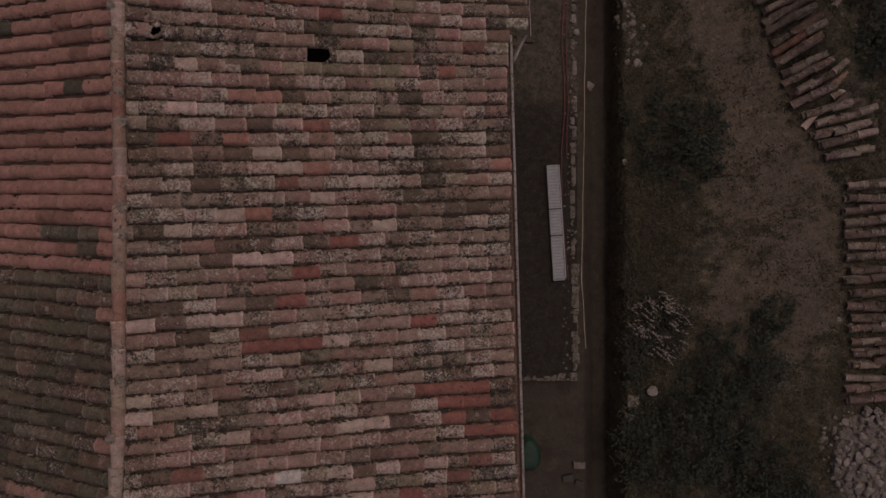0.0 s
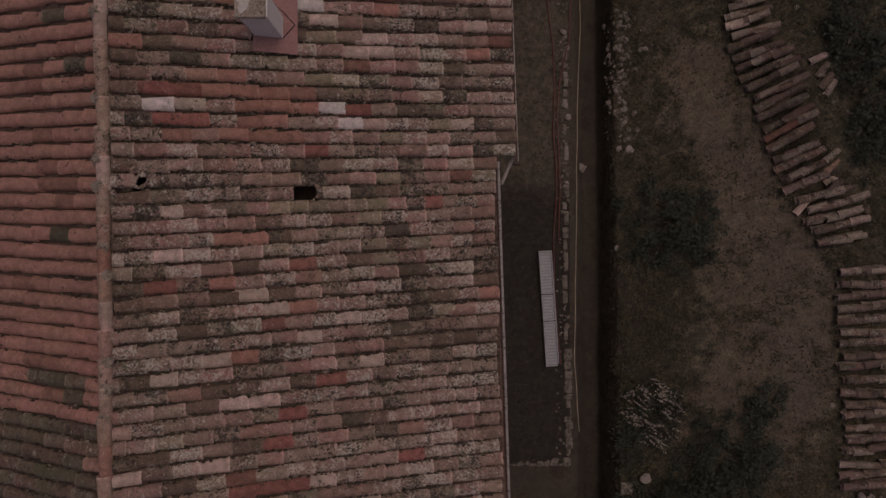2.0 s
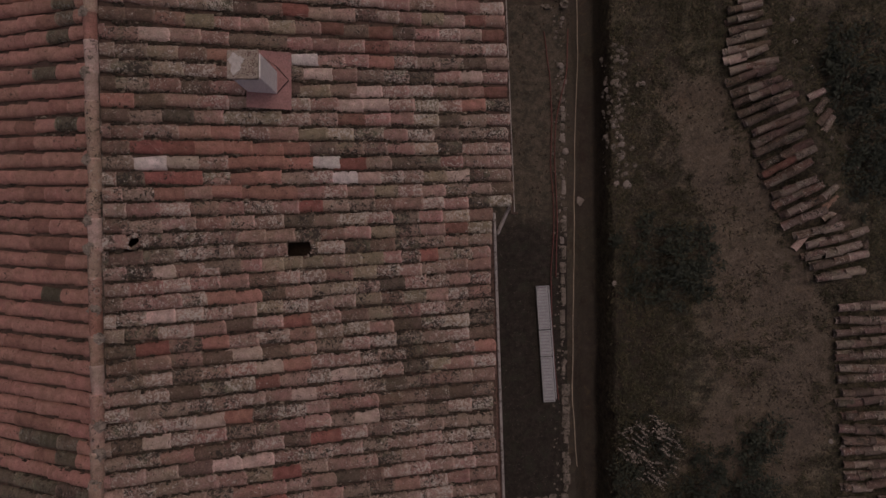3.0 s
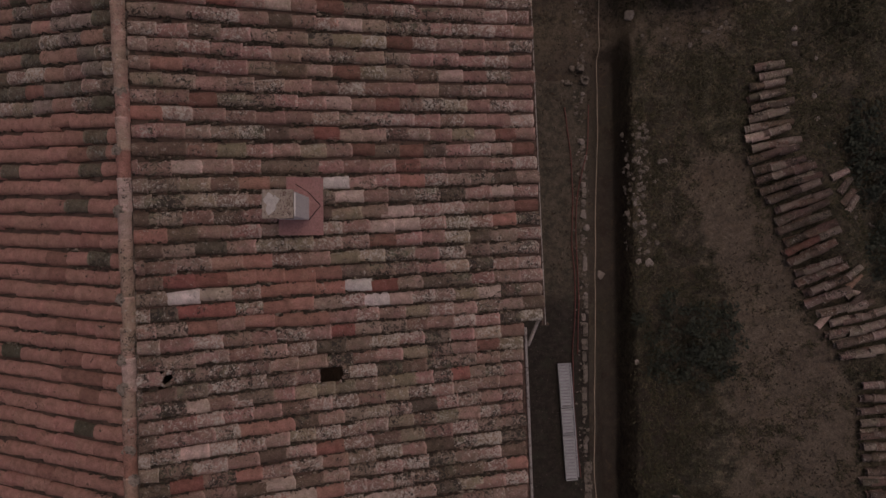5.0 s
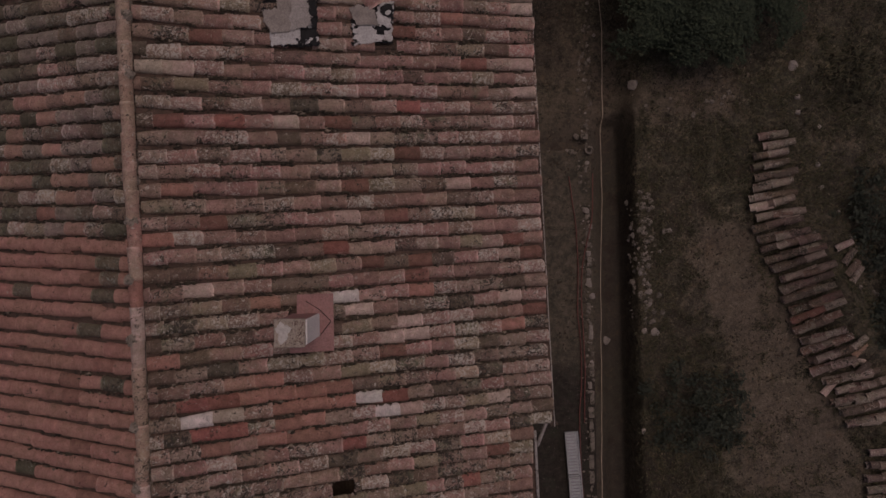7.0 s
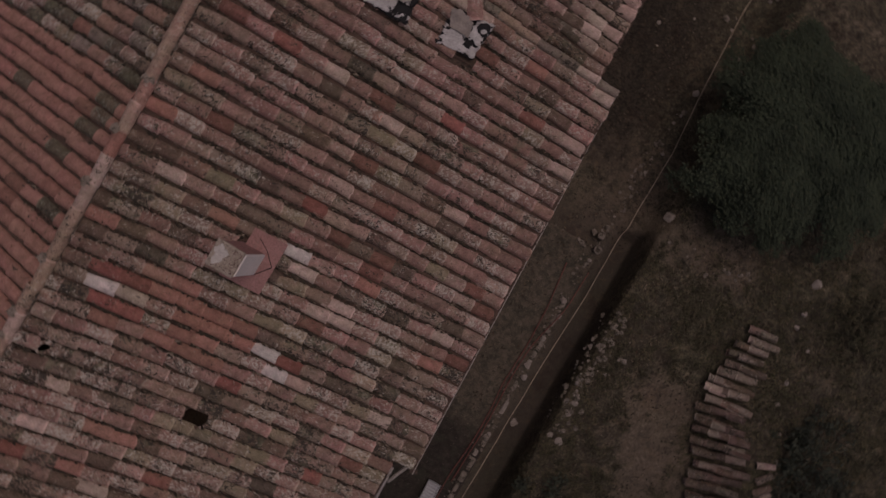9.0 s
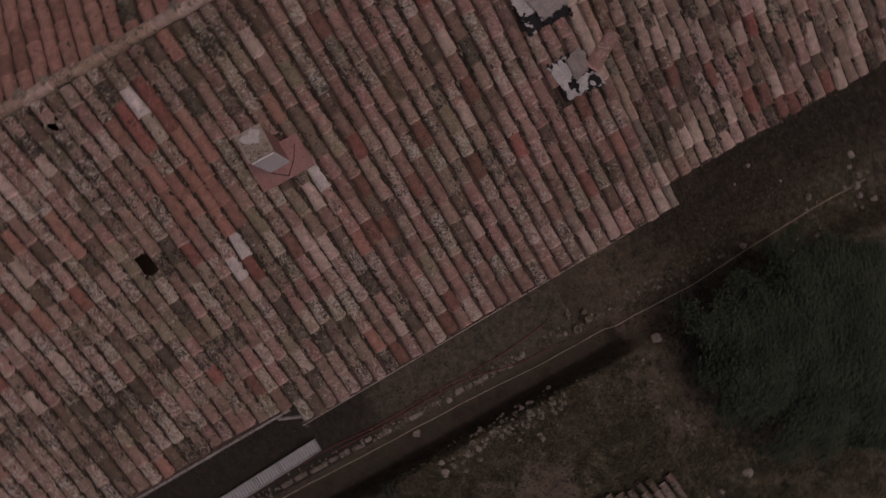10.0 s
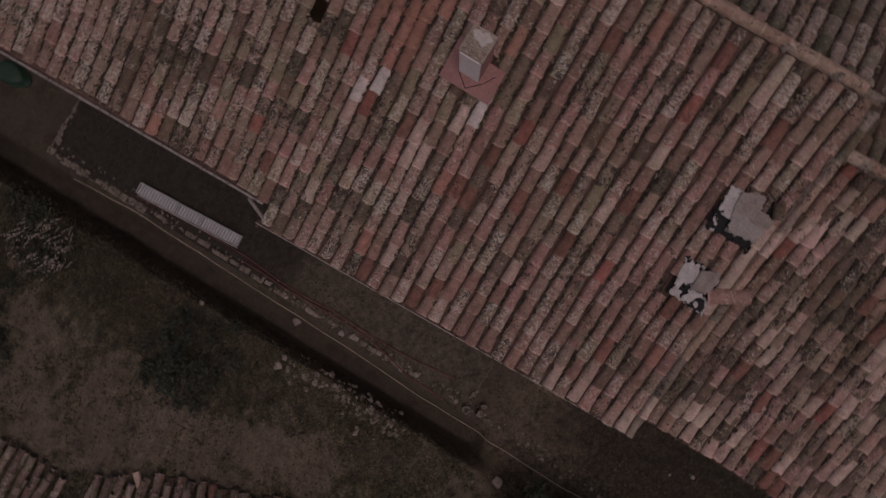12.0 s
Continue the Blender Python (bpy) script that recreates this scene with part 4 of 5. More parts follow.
AT_WEST = [-8.11, -0.791, 0.096, 0.948, 1.875, 2.815, 3.728, 4.668, 5.644, 10.94]


def west_row(k, x):
    return float(np.interp(k, WEST_ROW, AT_WEST)) - 0.040 * (x + 5.0)


def roof_west():
    slope = part("roof_slope", deck("roof_slope", [(-8.4, -4.35, -7.2, 10.12)], west_z), DECK, HOUSE, "west roof slope of newer pink tiles between mossy grey ones")

    def pick(rng, x, y):
        yy = y + 0.040 * (x + 5.0)
        if -0.30 < yy < 6.60:
            return PINK_TILE
        if yy < 0:
            return DARK_TILE if rng.random() < 0.42 else MOSSY_TILE
        r = rng.random()
        return GREYED_TILE if r < 0.30 else TILE if r < 0.52 else OLIVE_TILE if r < 0.68 else MOSSY_TILE

    tiles = lay(range(-31, 44), west_row, ridge_x, lambda y: -8.5, west_z, 180, SLOPE_W, 33, pick, None, 0.40, marks=WPINK + WRED + WGREY)
    for places, material in ((WPINK, MUTED_TILE), (WRED, UMBER_TILE), (WGREY, MOSSY_TILE)):
        recolour(tiles, places, material)
    set_tiles(tiles, slope, lambda x, y: x > -6.3 and 0 < y < 6.9)
    troughs(range(-31, 44), west_row, ridge_x, lambda y: -8.5, west_z, 180, slope)
    crumbs(range(-31, 44), west_row, -7.2, -4.55, west_z, slope, 9000, 4, lambda x, y: not 0 < y < 6.4 or noise.noise((x, y, 0)) > 0.35)


def ridge_line(parent, y0, y1, x_of, z_of, seed, orange=()):
    rng = random.Random(seed)
    bm = bmesh.new()
    n = int((y1 - y0) / 0.06)
    rows = []
    for i in range(n + 1):
        y = y0 + (y1 - y0) * i / n
        w = 0.122 + 0.03 * noise.noise((y * 5, seed, 0)) + 0.015 * noise.noise((y * 17, seed, 4))
        rows.append([bm.verts.new((x_of(y) + dx * (w if abs(dx) > 0.5 else 0.1), y, z_of(y) - dz + 0.012 * noise.noise((y * 9, dx, seed)))) for dx, dz in ((-1, 0.16), (-0.4, 0.0), (0.4, 0.0), (1, 0.16))])
    for a, b in zip(rows, rows[1:]):
        for k in range(3):
            bm.faces.new((a[k], a[k + 1], b[k + 1], b[k]))
    part("mortar_bed", bm, MORTAR, parent)
    shapes = [arch(0.44, 0.195, 0.17, 0.085), arch(0.45, 0.185, 0.165, 0.09)]
    meshes = {(m, s): clay_mesh("ridge_tile", m, shapes[s]) for m in (RIDGE, ORANGE_TILE, PALE_TILE) for s in (0, 1)}
    y = y0 + 0.4
    while y < y1:
        near = any(abs(y - 0.2 - o) < 0.2 for o in orange)
        mat = ORANGE_TILE if near else PALE_TILE if rng.random() < 0.35 else RIDGE
        m = pose(x_of(y) + rng.uniform(-0.012, 0.012), y, z_of(y) + rng.uniform(0, 0.012), 0, 0, 90 + 1.3 + rng.uniform(-2, 2)) @ pose(0, 0, 0, 0, -2.0, 0)
        attach(new("ridge_tile", meshes[mat, rng.randrange(2)]), parent, m)
        if rng.random() < 0.55:
            dab = bmesh.new()
            bmesh.ops.create_icosphere(dab, subdivisions=3, radius=1.0)
            side = rng.choice((-0.05, 0.0, 0.05))
            for v in dab.verts:
                k = 1 + 0.45 * noise.noise(v.co * 1.8 + Vector((y * 3, seed, 0))) + 0.2 * noise.noise(v.co * 5 + Vector((y, 0, 0)))
                v.co = Vector((x_of(y) + side + v.co.x * k * 0.085, y - 0.03 + v.co.y * k * rng.uniform(0.075, 0.085), z_of(y) + 0.05 + v.co.z * k * 0.045))
            part("mortar_dab", dab, MORTAR, parent)
        y += 0.385 * rng.uniform(0.94, 1.06)


def gutter(name, points, width, material, lip_material, roll, label):
    """An open half-round gutter along the eave, with a rolled front lip."""
    bm, rim, rings, n = bmesh.new(), bmesh.new(), [], 8
    for x, y, z in points:
        ring = []
        for t in (0.0, 0.006):
            for k in range(n + 1):
                a = math.pi * k / n
                ring.append(bm.verts.new((x - (width / 2 - t) * math.cos(a), y, z - (width / 2 - t) * math.sin(a))))
        lip = [rim.verts.new((x + width / 2 + roll * math.cos(a), y, z + roll * math.sin(a))) for a in (2 * math.pi * k / 6 for k in range(6))]
        rings.append((ring, lip))
    for (a, la), (b, lb) in zip(rings, rings[1:]):
        for k in range(n):
            bm.faces.new((a[k], a[k + 1], b[k + 1], b[k]))
            bm.faces.new((a[n + 2 + k], a[n + 1 + k], b[n + 1 + k], b[n + 2 + k]))
        for k in range(6):
            rim.faces.new((la[k], la[(k + 1) % 6], lb[(k + 1) % 6], lb[k]))
    body = part(name, bm, material, HOUSE, label)
    part("gutter_lip", rim, lip_material, body)


def walls(parent, x0, x1, y0, y1, top, mid, xm, thick=0.45):
    """Four plastered walls, gables on the short sides."""
    for side, (a, b) in (("wall", (x0, x0 + thick)), ("wall", (x1 - thick, x1))):
        bm = box(bmesh.new(), a, b, y0, y1, -0.8, top)
        part(side, bm, RENDER, parent)
    for a, b in ((y0 + 0.002, y0 + thick), (y1 - thick, y1 - 0.002)):
        bm = bmesh.new()
        outline = [(x0 + thick, -0.8), (x1 - thick, -0.8), (x1 - thick, top), (xm, mid), (x0 + thick, top)]
        f = [bm.verts.new((x, a, z)) for x, z in outline]
        g = [bm.verts.new((x, b, z)) for x, z in outline]
        bm.faces.new(f), bm.faces.new(g[::-1])
        for i in range(5):
            bm.faces.new((f[i], g[i], g[(i + 1) % 5], f[(i + 1) % 5]))
        part("gable_wall", bm, RENDER, parent)


def chimney():
    x0, x1, y0, y1 = CHIMNEY
    stack = part("chimney", box(bmesh.new(), x0 + 0.02, x1 - 0.004, y0 + 0.02, y1 - 0.02, 5.80, 7.03, 0.012), PLASTER, HOUSE, "whitewashed square chimney")
    part("side_flashing", box(bmesh.new(), x0 + 0.03, x1 - 0.03, y1 - 0.018, y1 - 0.008, 5.85, 6.97, 0.003), FLASHING, HOUSE, "dull red metal sheet against the chimney")
    bm = box(bmesh.new(), x0 - 0.012, x1 - 0.018, y0 - 0.005, y1 + 0.005, 7.03, 7.10, 0.015)
    bmesh.ops.subdivide_edges(bm, edges=bm.edges[:], cuts=3, use_grid_fill=True)
    for v in bm.verts:
        v.co += Vector((1, 1, 1)) * 0.012 * noise.noise(v.co * 14)
    part("chimney_cap", bm, GRAVELLY, stack, "rough pebbly mortar cap with a pale patch")
    bm = bmesh.new()
    rim = [bm.verts.new((x0 + 0.115 + (0.085 + 0.030 * math.sin(5 * a) + 0.016 * math.sin(11 * a)) * math.cos(a), y0 + 0.20 + (0.125 + 0.04 * math.sin(3 * a + 1) + 0.020 * math.sin(9 * a)) * math.sin(a), 7.112)) for a in (2 * math.pi * k / 22 for k in range(22))]
    bm.faces.new(rim)
    r = bmesh.ops.extrude_face_region(bm, geom=bm.faces[:])
    for v in r["geom"]:
        if isinstance(v, bmesh.types.BMVert):
            v.co.z -= 0.03
    bmesh.ops.recalc_face_normals(bm, faces=bm.faces)
    part("lime_patch", bm, LIME, stack, "smooth whitish lime patch")
    rng = random.Random(3)
    bm = bmesh.new()
    for _ in range(170):
        p = (rng.uniform(x0 + 0.02, x1 - 0.02), rng.uniform(y0 + 0.02, y1 - 0.02), 7.1)
        if p[0] < x0 + 0.2 and p[1] > y0 + 0.15:
            continue
        bmesh.ops.create_icosphere(bm, subdivisions=1, radius=rng.uniform(0.005, 0.011), matrix=Matrix.Translation(p))
    tagged(part("pebbles", bm, STACK_TILE, stack), kind="stuff")
    lift = 0.135
    bm = bmesh.new()
    cells = 14
    fx0, fx1, fy0, fy1 = -2.62, -1.93, 4.87, 5.70
    g = [[bm.verts.new((fx0 + (fx1 - fx0) * i / cells, fy0 + (fy1 - fy0) * j / cells, east_z(fx0 + (fx1 - fx0) * i / cells, fy0 + (fy1 - fy0) * j / cells) + lift + 0.008 * noise.noise((i * 0.5, j * 0.5, 1)))) for i in range(cells + 1)] for j in range(cells + 1)]
    for j in range(cells):
        for i in range(cells):
            inside = x0 + 0.03 < fx0 + (fx1 - fx0) * (i + 0.5) / cells < x1 - 0.03 and y0 + 0.03 < fy0 + (fy1 - fy0) * (j + 0.5) / cells < y1 - 0.03
            corner = j > 8 and i < 4 or i < 2
            if not inside and not corner:
                bm.faces.new((g[j][i], g[j][i + 1], g[j + 1][i + 1], g[j + 1][i]))
    r = bmesh.ops.extrude_face_region(bm, geom=bm.faces[:])
    for v in r["geom"]:
        if isinstance(v, bmesh.types.BMVert):
            v.co.z += 0.006
    bmesh.ops.recalc_face_normals(bm, faces=bm.faces)
    part("flashing", bm, FLASHING, HOUSE, "dull red flashing sheet round the chimney")
    tip = (-1.965, 5.30, east_z(-1.965, 5.3) + lift + 0.012)
    for y in (5.48, 5.09):
        a = (-2.125, y, east_z(-2.125, 5.4) + lift + 0.012)
        part("flashing_seam", tube([a, ((a[0] + tip[0]) / 2, (y + tip[1]) / 2, (a[2] + tip[2]) / 2 + 0.004), tip], 0.006, 5), BITUMEN, HOUSE)
    part("flashing_seam", tube([(-2.30, 5.60, east_z(-2.30, 5.6) + lift + 0.012), (-2.125, 5.48, east_z(-2.125, 5.4) + lift + 0.012)], 0.005, 5), BITUMEN, HOUSE)


def inside(x, y, outline):
    odd = False
    for (ax, ay), (bx, by) in zip(outline, outline[1:] + outline[:1]):
        if (ay > y) != (by > y) and x < (bx - ax) * (y - ay) / (by - ay) + ax:
            odd = not odd
    return odd


def torn(outline, lift, seed, fray=0.02, bulge=0.0, hole=0.0, cell=0.011):
    """A torn sheet on the east slope within a rough outline: frayed edges, rips, slight crumpling."""
    bm, g = bmesh.new(), {}
    x0, x1 = min(p[0] for p in outline) - 0.05, max(p[0] for p in outline) + 0.05
    y0, y1 = min(p[1] for p in outline) - 0.05, max(p[1] for p in outline) + 0.05

    def at(i, j):
        if (i, j) not in g:
            x, y = x0 + i * cell, y0 + j * cell
            s, t = (x - x0) / (x1 - x0), (y - y0) / (y1 - y0)
            hump = bulge * max(0.0, math.sin(math.pi * s)) * max(0.0, math.sin(math.pi * t)) * (0.8 + 0.6 * noise.noise((s * 4, t * 4, seed)))
            g[i, j] = bm.verts.new((x, y, east_z(x, y) + lift + hump + 0.014 * noise.noise((x * 8, y * 8, seed + 9))))
        return g[i, j]

    for j in range(int((y1 - y0) / cell)):
        for i in range(int((x1 - x0) / cell)):
            x, y = x0 + (i + 0.5) * cell, y0 + (j + 0.5) * cell
            wx = x + fray * (noise.noise((x * 14, y * 14, seed)) + 0.7 * noise.noise((x * 40, y * 40, seed)))
            wy = y + fray * (noise.noise((x * 14, y * 14, seed + 5)) + 0.7 * noise.noise((x * 40, y * 40, seed + 5)))
            rip = 1.15 * noise.noise((x * 4.6 + 7, y * 4.6, seed)) + 0.35 * noise.noise((x * 17, y * 17, seed + 3)) + 0.12 * noise.noise((x * 45, y * 45, seed))
            if inside(wx, wy, outline) and not (hole and rip > 0.62 - hole):
                bm.faces.new((at(i, j), at(i + 1, j), at(i + 1, j + 1), at(i, j + 1)))
    r = bmesh.ops.extrude_face_region(bm, geom=bm.faces[:])
    for v in r["geom"]:
        if isinstance(v, bmesh.types.BMVert):
            v.co.z += 0.006
    bmesh.ops.recalc_face_normals(bm, faces=bm.faces)
    for f in bm.faces:
        f.smooth = True
    return bm


def patches():
    for outline, seed in (([(-2.66, 9.26), (-2.66, 9.44), (-2.72, 9.66), (-2.80, 9.70), (-2.80, 9.93), (-2.60, 9.96), (-2.33, 9.95), (-2.09, 10.00), (-2.09, 9.52), (-2.06, 9.30), (-2.40, 9.24)], 2), ([(-1.56, 9.36), (-1.62, 9.66), (-1.55, 9.95), (-1.23, 9.99), (-0.99, 10.06), (-1.03, 9.60), (-1.03, 9.42)], 5)):
        part("felt_patch", torn(outline, 0.095, seed, 0.025), BITUMEN, HOUSE, "black felt showing through the tears")
    label = "torn white roofing membrane over missing tiles"
    part("torn_membrane", torn([(-2.70, 9.23), (-2.72, 9.46), (-2.22, 9.60), (-2.07, 9.47), (-2.07, 9.32)], 0.112, 7, 0.022, 0.02, 0.26), SHEET, HOUSE, label)
    part("torn_membrane", torn([(-1.58, 9.34), (-1.61, 9.66), (-1.26, 9.68), (-1.23, 9.99), (-0.99, 10.06), (-1.03, 9.60), (-1.03, 9.45)], 0.112, 8, 0.022, 0.02, 0.34), SHEET, HOUSE, label)
    for outline, seed in (([(-2.45, 9.25), (-2.36, 9.44), (-2.08, 9.50), (-2.06, 9.30)], 21), ([(-2.14, 9.50), (-2.06, 9.98), (-2.18, 9.98), (-2.22, 9.66)], 23), ([(-1.60, 9.34), (-1.62, 9.60), (-1.50, 9.66), (-1.52, 9.37)], 26), ([(-1.22, 9.50), (-1.18, 9.98), (-0.99, 10.02), (-1.05, 9.55)], 29)):
        tagged(part("torn_felt", torn(outline, 0.122, seed, 0.05, 0.0, 0.56), BITUMEN, HOUSE), "scraps of torn black felt", kind="stuff")
    label = "slack grey membrane draped over the tiles"
    part("draped_membrane", torn([(-2.69, 9.39), (-2.78, 9.57), (-2.80, 9.70), (-2.61, 9.74), (-2.58, 10.03), (-2.40, 9.97), (-2.38, 9.62), (-2.46, 9.43)], 0.132, 4, 0.02, 0.06), GREY_SHEET, HOUSE, label)
    part("draped_membrane", torn([(-2.47, 9.46), (-2.44, 9.97), (-2.20, 9.99), (-2.17, 9.74), (-2.14, 9.58), (-2.30, 9.50)], 0.142, 14, 0.03, 0.05), FOLD_SHEET, HOUSE, "paler fold of the slack membrane")
    part("draped_membrane", torn([(-1.54, 9.62), (-1.64, 9.87), (-1.51, 9.93), (-1.27, 9.88), (-1.23, 9.65)], 0.128, 11, 0.015, 0.06), GREY_SHEET, HOUSE, label)
    m = pose(-1.27, 9.91, east_z(-1.27, 9.9) + 0.15, 0, 0, -60) @ pose(0, 0, 0, 0, 8, 0) @ Matrix.Diagonal((1.2, 1.15, 0.7, 1))
    attach(new("broken_tile", clay(ROSE_TILE, 2)), HOUSE, m)
    m = pose(-2.62, 10.02, east_z(-2.62, 10.0) + 0.16, 8, 12, 30) @ Matrix.Diagonal((0.5, 0.9, 1, 1))
    attach(new("broken_tile", clay(DARK_TILE, 1)), HOUSE, m)


def downpipe():
    part("gutter_outlet", box(bmesh.new(), 1.36, 1.50, 3.41, 3.455, 4.76, 4.86, 0.008), RUST, HOUSE, "dark gutter outlet box")
    part("downpipe_elbow", tube([(1.37, 3.53, 4.80), (1.32, 3.46, 4.82), (1.18, 3.15, 4.87), (1.15, 3.08, 4.87)], 0.030, 8), ZINC, HOUSE, "white elbow pipe between the two gutters")


# ---- lower house behind ----
BARN = thing("adjoining_house", (-2.5, 14.5, PATHWAY), "adjoining lower house with patchy old clay tiles", "house")
BARN_DROP = 0.28


def barn_z(x, y=0):
    return east_z(x, 8.5) - BARN_DROP


def barn_ridge(y):
    return -3.86 - 0.01 * (y - 10.5)


def barn_eave(y):
    return 0.815 - 0.015 * (y - 10.6)


def barn_row(k, x):
    return 10.72 + 0.205 * k + 0.012 * (x + 1.5)


def barn_west_z(x, y=0):
    return barn_z(-3.86) - 0.42 * (-3.86 - x)


def barn():
    slope = part("roof_slope", deck("roof_slope", [(-3.9, 0.76, 10.2, 20.5)], barn_z), DECK, BARN, "east slope of mixed dark and pale clay tiles")

    def pick(rng, x, y):
        r = rng.random()
        dark = noise.noise((x * 0.6, y * 0.6, 8)) + 0.35 * smooth(-0.4, -2.2, x) * smooth(14.5, 11.5, y)
        if dark > 0.22 and r < 0.62:
            return DARK_TILE
        return PALE_TILE if r < 0.25 else DARK_TILE if r < 0.38 else RED_TILE if r > 0.985 else BROWN_TILE if r > 0.94 else MIXED_TILE

    tiles = lay(range(-2, 47), barn_row, barn_ridge, barn_eave, barn_z, 0, SLOPE_E, 55, pick, lambda x, y: y < verge_y(x) + 0.12 or noise.noise((x * 37.7, y * 37.7, 3)) > 0.62, 0.34, 2.6)
    set_tiles(tiles, slope, lambda x, y: -2.9 < x and y < 14.8)
    troughs(range(-2, 47), barn_row, barn_ridge, barn_eave, barn_z, 0, slope, lambda x, y: y < verge_y(x) + 0.12)
    crumbs(range(0, 30), barn_row, -3.7, 0.85, barn_z, slope, 17000, 5)
    slope = part("roof_slope", deck("roof_slope", [(-8.2, -3.86, 10.15, 20.5)], barn_west_z), DECK, BARN, "west slope of mossy grey tiles")
    tiles = lay(range(-2, 47), barn_row, barn_ridge, lambda y: -8.3, barn_west_z, 180, 0.42, 57, lambda rng, x, y: DARK_TILE if rng.random() < 0.7 else MOSSY_TILE, None, 0.40)
    set_tiles(tiles, slope, lambda x, y: x > -5 and y < 12.5)
    troughs(range(-2, 47), barn_row, barn_ridge, lambda y: -8.3, barn_west_z, 180, slope)
    ridge_line(BARN, 10.2, 20.4, barn_ridge, lambda y: barn_z(-3.86) + 0.10, 8)
    walls(BARN, -8.0, 0.45, 10.42, 20.4, barn_z(0.45) - 0.16, barn_z(-3.86) - 0.16, -3.86)


def verge():
    """The edge of the main roof over the lower one: a mortar fillet with a line of narrow tiles bedded on it."""
    bm = bmesh.new()
    rows, n = [], 90
    for i in range(n + 1):
        x = -4.3 + 5.45 * i / n
        y = verge_y(x) + 0.015 * noise.noise((x * 4, 0, 0))
        z = east_z(x, y)
        lump = 0.018 * noise.noise((x * 7, 2, 0))
        rows.append([bm.verts.new(p) for p in ((x, y - 0.10, z + 0.04), (x, y - 0.05, z + 0.085 + lump), (x, y + 0.04, z + 0.085 + lump), (x, y + 0.07, z + 0.03), (x, y + 0.08, z - BARN_DROP))])
    for a, b in zip(rows, rows[1:]):
        for k in range(4):
            bm.faces.new((a[k], b[k], b[k + 1], a[k + 1]))
    bmesh.ops.recalc_face_normals(bm, faces=bm.faces)
    edge = part("mortar_verge", bm, MORTAR, HOUSE, "crumbling mortar verge at the roof's end")
    rng = random.Random(41)
    x = 1.16
    while x > -4.0:
        mat = rng.choice((GREYED_TILE, RIDGE, PALE_TILE, GREYED_TILE) if x > -2.9 else (DARK_TILE, CRUST_TILE, MOSSY_TILE))
        m = pose(x, verge_y(x) + rng.uniform(-0.012, 0.012), east_z(x, 8.5) + 0.075, rng.uniform(-6, 6), 0, 1.6 + rng.uniform(-2, 2)) @ pose(0, 0, 0, 0, fall_at(east_z, x, 8.5, 1) - 2.6, 0) @ Matrix.Diagonal((0.95, 0.72, 0.9, 1))
        attach(new("verge_tile", clay(mat, rng.randrange(8))), edge, m)
        x -= 0.37 * rng.uniform(0.93, 1.06)


# ---- things on the terrace and path ----
def slatted_panel():
    """A long white slatted unit in three lengths, lying on the terrace."""
    eye = Matrix.Translation((2.667, 0.63, 0.0)) @ pose(0, 0, 0, 0, 0, 3.7)
    top = thing("slatted_panel", (2.667, 0.63, 0.0), "long white slatted metal panel in three lengths, lying flat", "panel")
    for (a, b) in ((0.345, 1.36), (-0.285, 0.315), (-1.36, -0.315)):
        bm = bmesh.new()
        for x in (-0.135, 0.115):
            box(bm, x, x + 0.02, a, b, 0.02, 0.14, 0.004, eye)
        for y in (a, b - 0.02):
            box(bm, -0.115, 0.115, y, y + 0.02, 0.022, 0.138, 0.003, eye)
        part("frame", bm, WHITE_METAL, top)
        n = int((b - a - 0.06) / 0.073)
        for i in range(n):
            y = a + 0.04 + (b - a - 0.08) * (i + 0.5) / n
            part("slat", box(bmesh.new(), -0.113, 0.113, y - 0.025, y + 0.025, 0.10, 0.132, 0.006, eye), WHITE_METAL, top)
        part("tray", box(bmesh.new(), -0.112, 0.112, a + 0.022, b - 0.022, 0.024, 0.05, 0, eye), GREY_METAL, top)
    part("side_rail", box(bmesh.new(), 0.165, 0.183, -1.32, 1.36, 0.0, 0.07, 0.005, eye), WHITE_METAL, top, "thin pale rail along one side")


def hoses():
    for pts, mat, rad, label, seed in (
        ([(2.66, 8.0, 0.03), (2.80, 7.0, 0.03), (2.85, 5.8, 0.03), (2.80, 4.8, 0.03), (2.87, 4.2, 0.03), (2.89, 3.3, 0.03), (2.80, 2.2, 0.03), (2.86, 0.4, 0.03), (2.98, -0.7, 0.03)], RED_HOSE, 0.012, "thin dull red hose lying along the terrace", 1),
        ([(3.22, 8.05, 0.05), (3.20, 7.0, 0.05), (2.93, 5.9, 0.03), (2.90, 4.9, 0.03), (2.95, 4.3, 0.03), (2.96, 3.4, 0.03), (2.93, 2.2, 0.03)], RED_HOSE, 0.012, "thin dull red hose beside the edging stones", 2),
        ([(3.33, 16.4, -0.22), (3.33, 15.2, -0.22), (3.45, 13.0, -0.24), (3.58, 11.6, -0.24), (3.55, 10.0, -0.25), (3.58, 7.6, -0.25), (3.46, 4.5, -0.26), (3.47, 5.6, -0.26), (3.41, 2.0, -0.26), (3.36, -0.8, -0.26), (3.49, -2.4, -0.26)], PALE_HOSE, 0.010, "faded pale yellowish hose on the earth path", 3),
    ):
        pts = sorted(pts, key=lambda p: -p[1])
        line = glide(pts, 0.12, 0.02, seed)
        if mat is PALE_HOSE:
            line = [Vector((p.x, p.y, lie(p.x, p.y) + 0.02)) for p in line]
        single("hose", tube(line, rad), mat, label, "hose", "hoses beside the house")


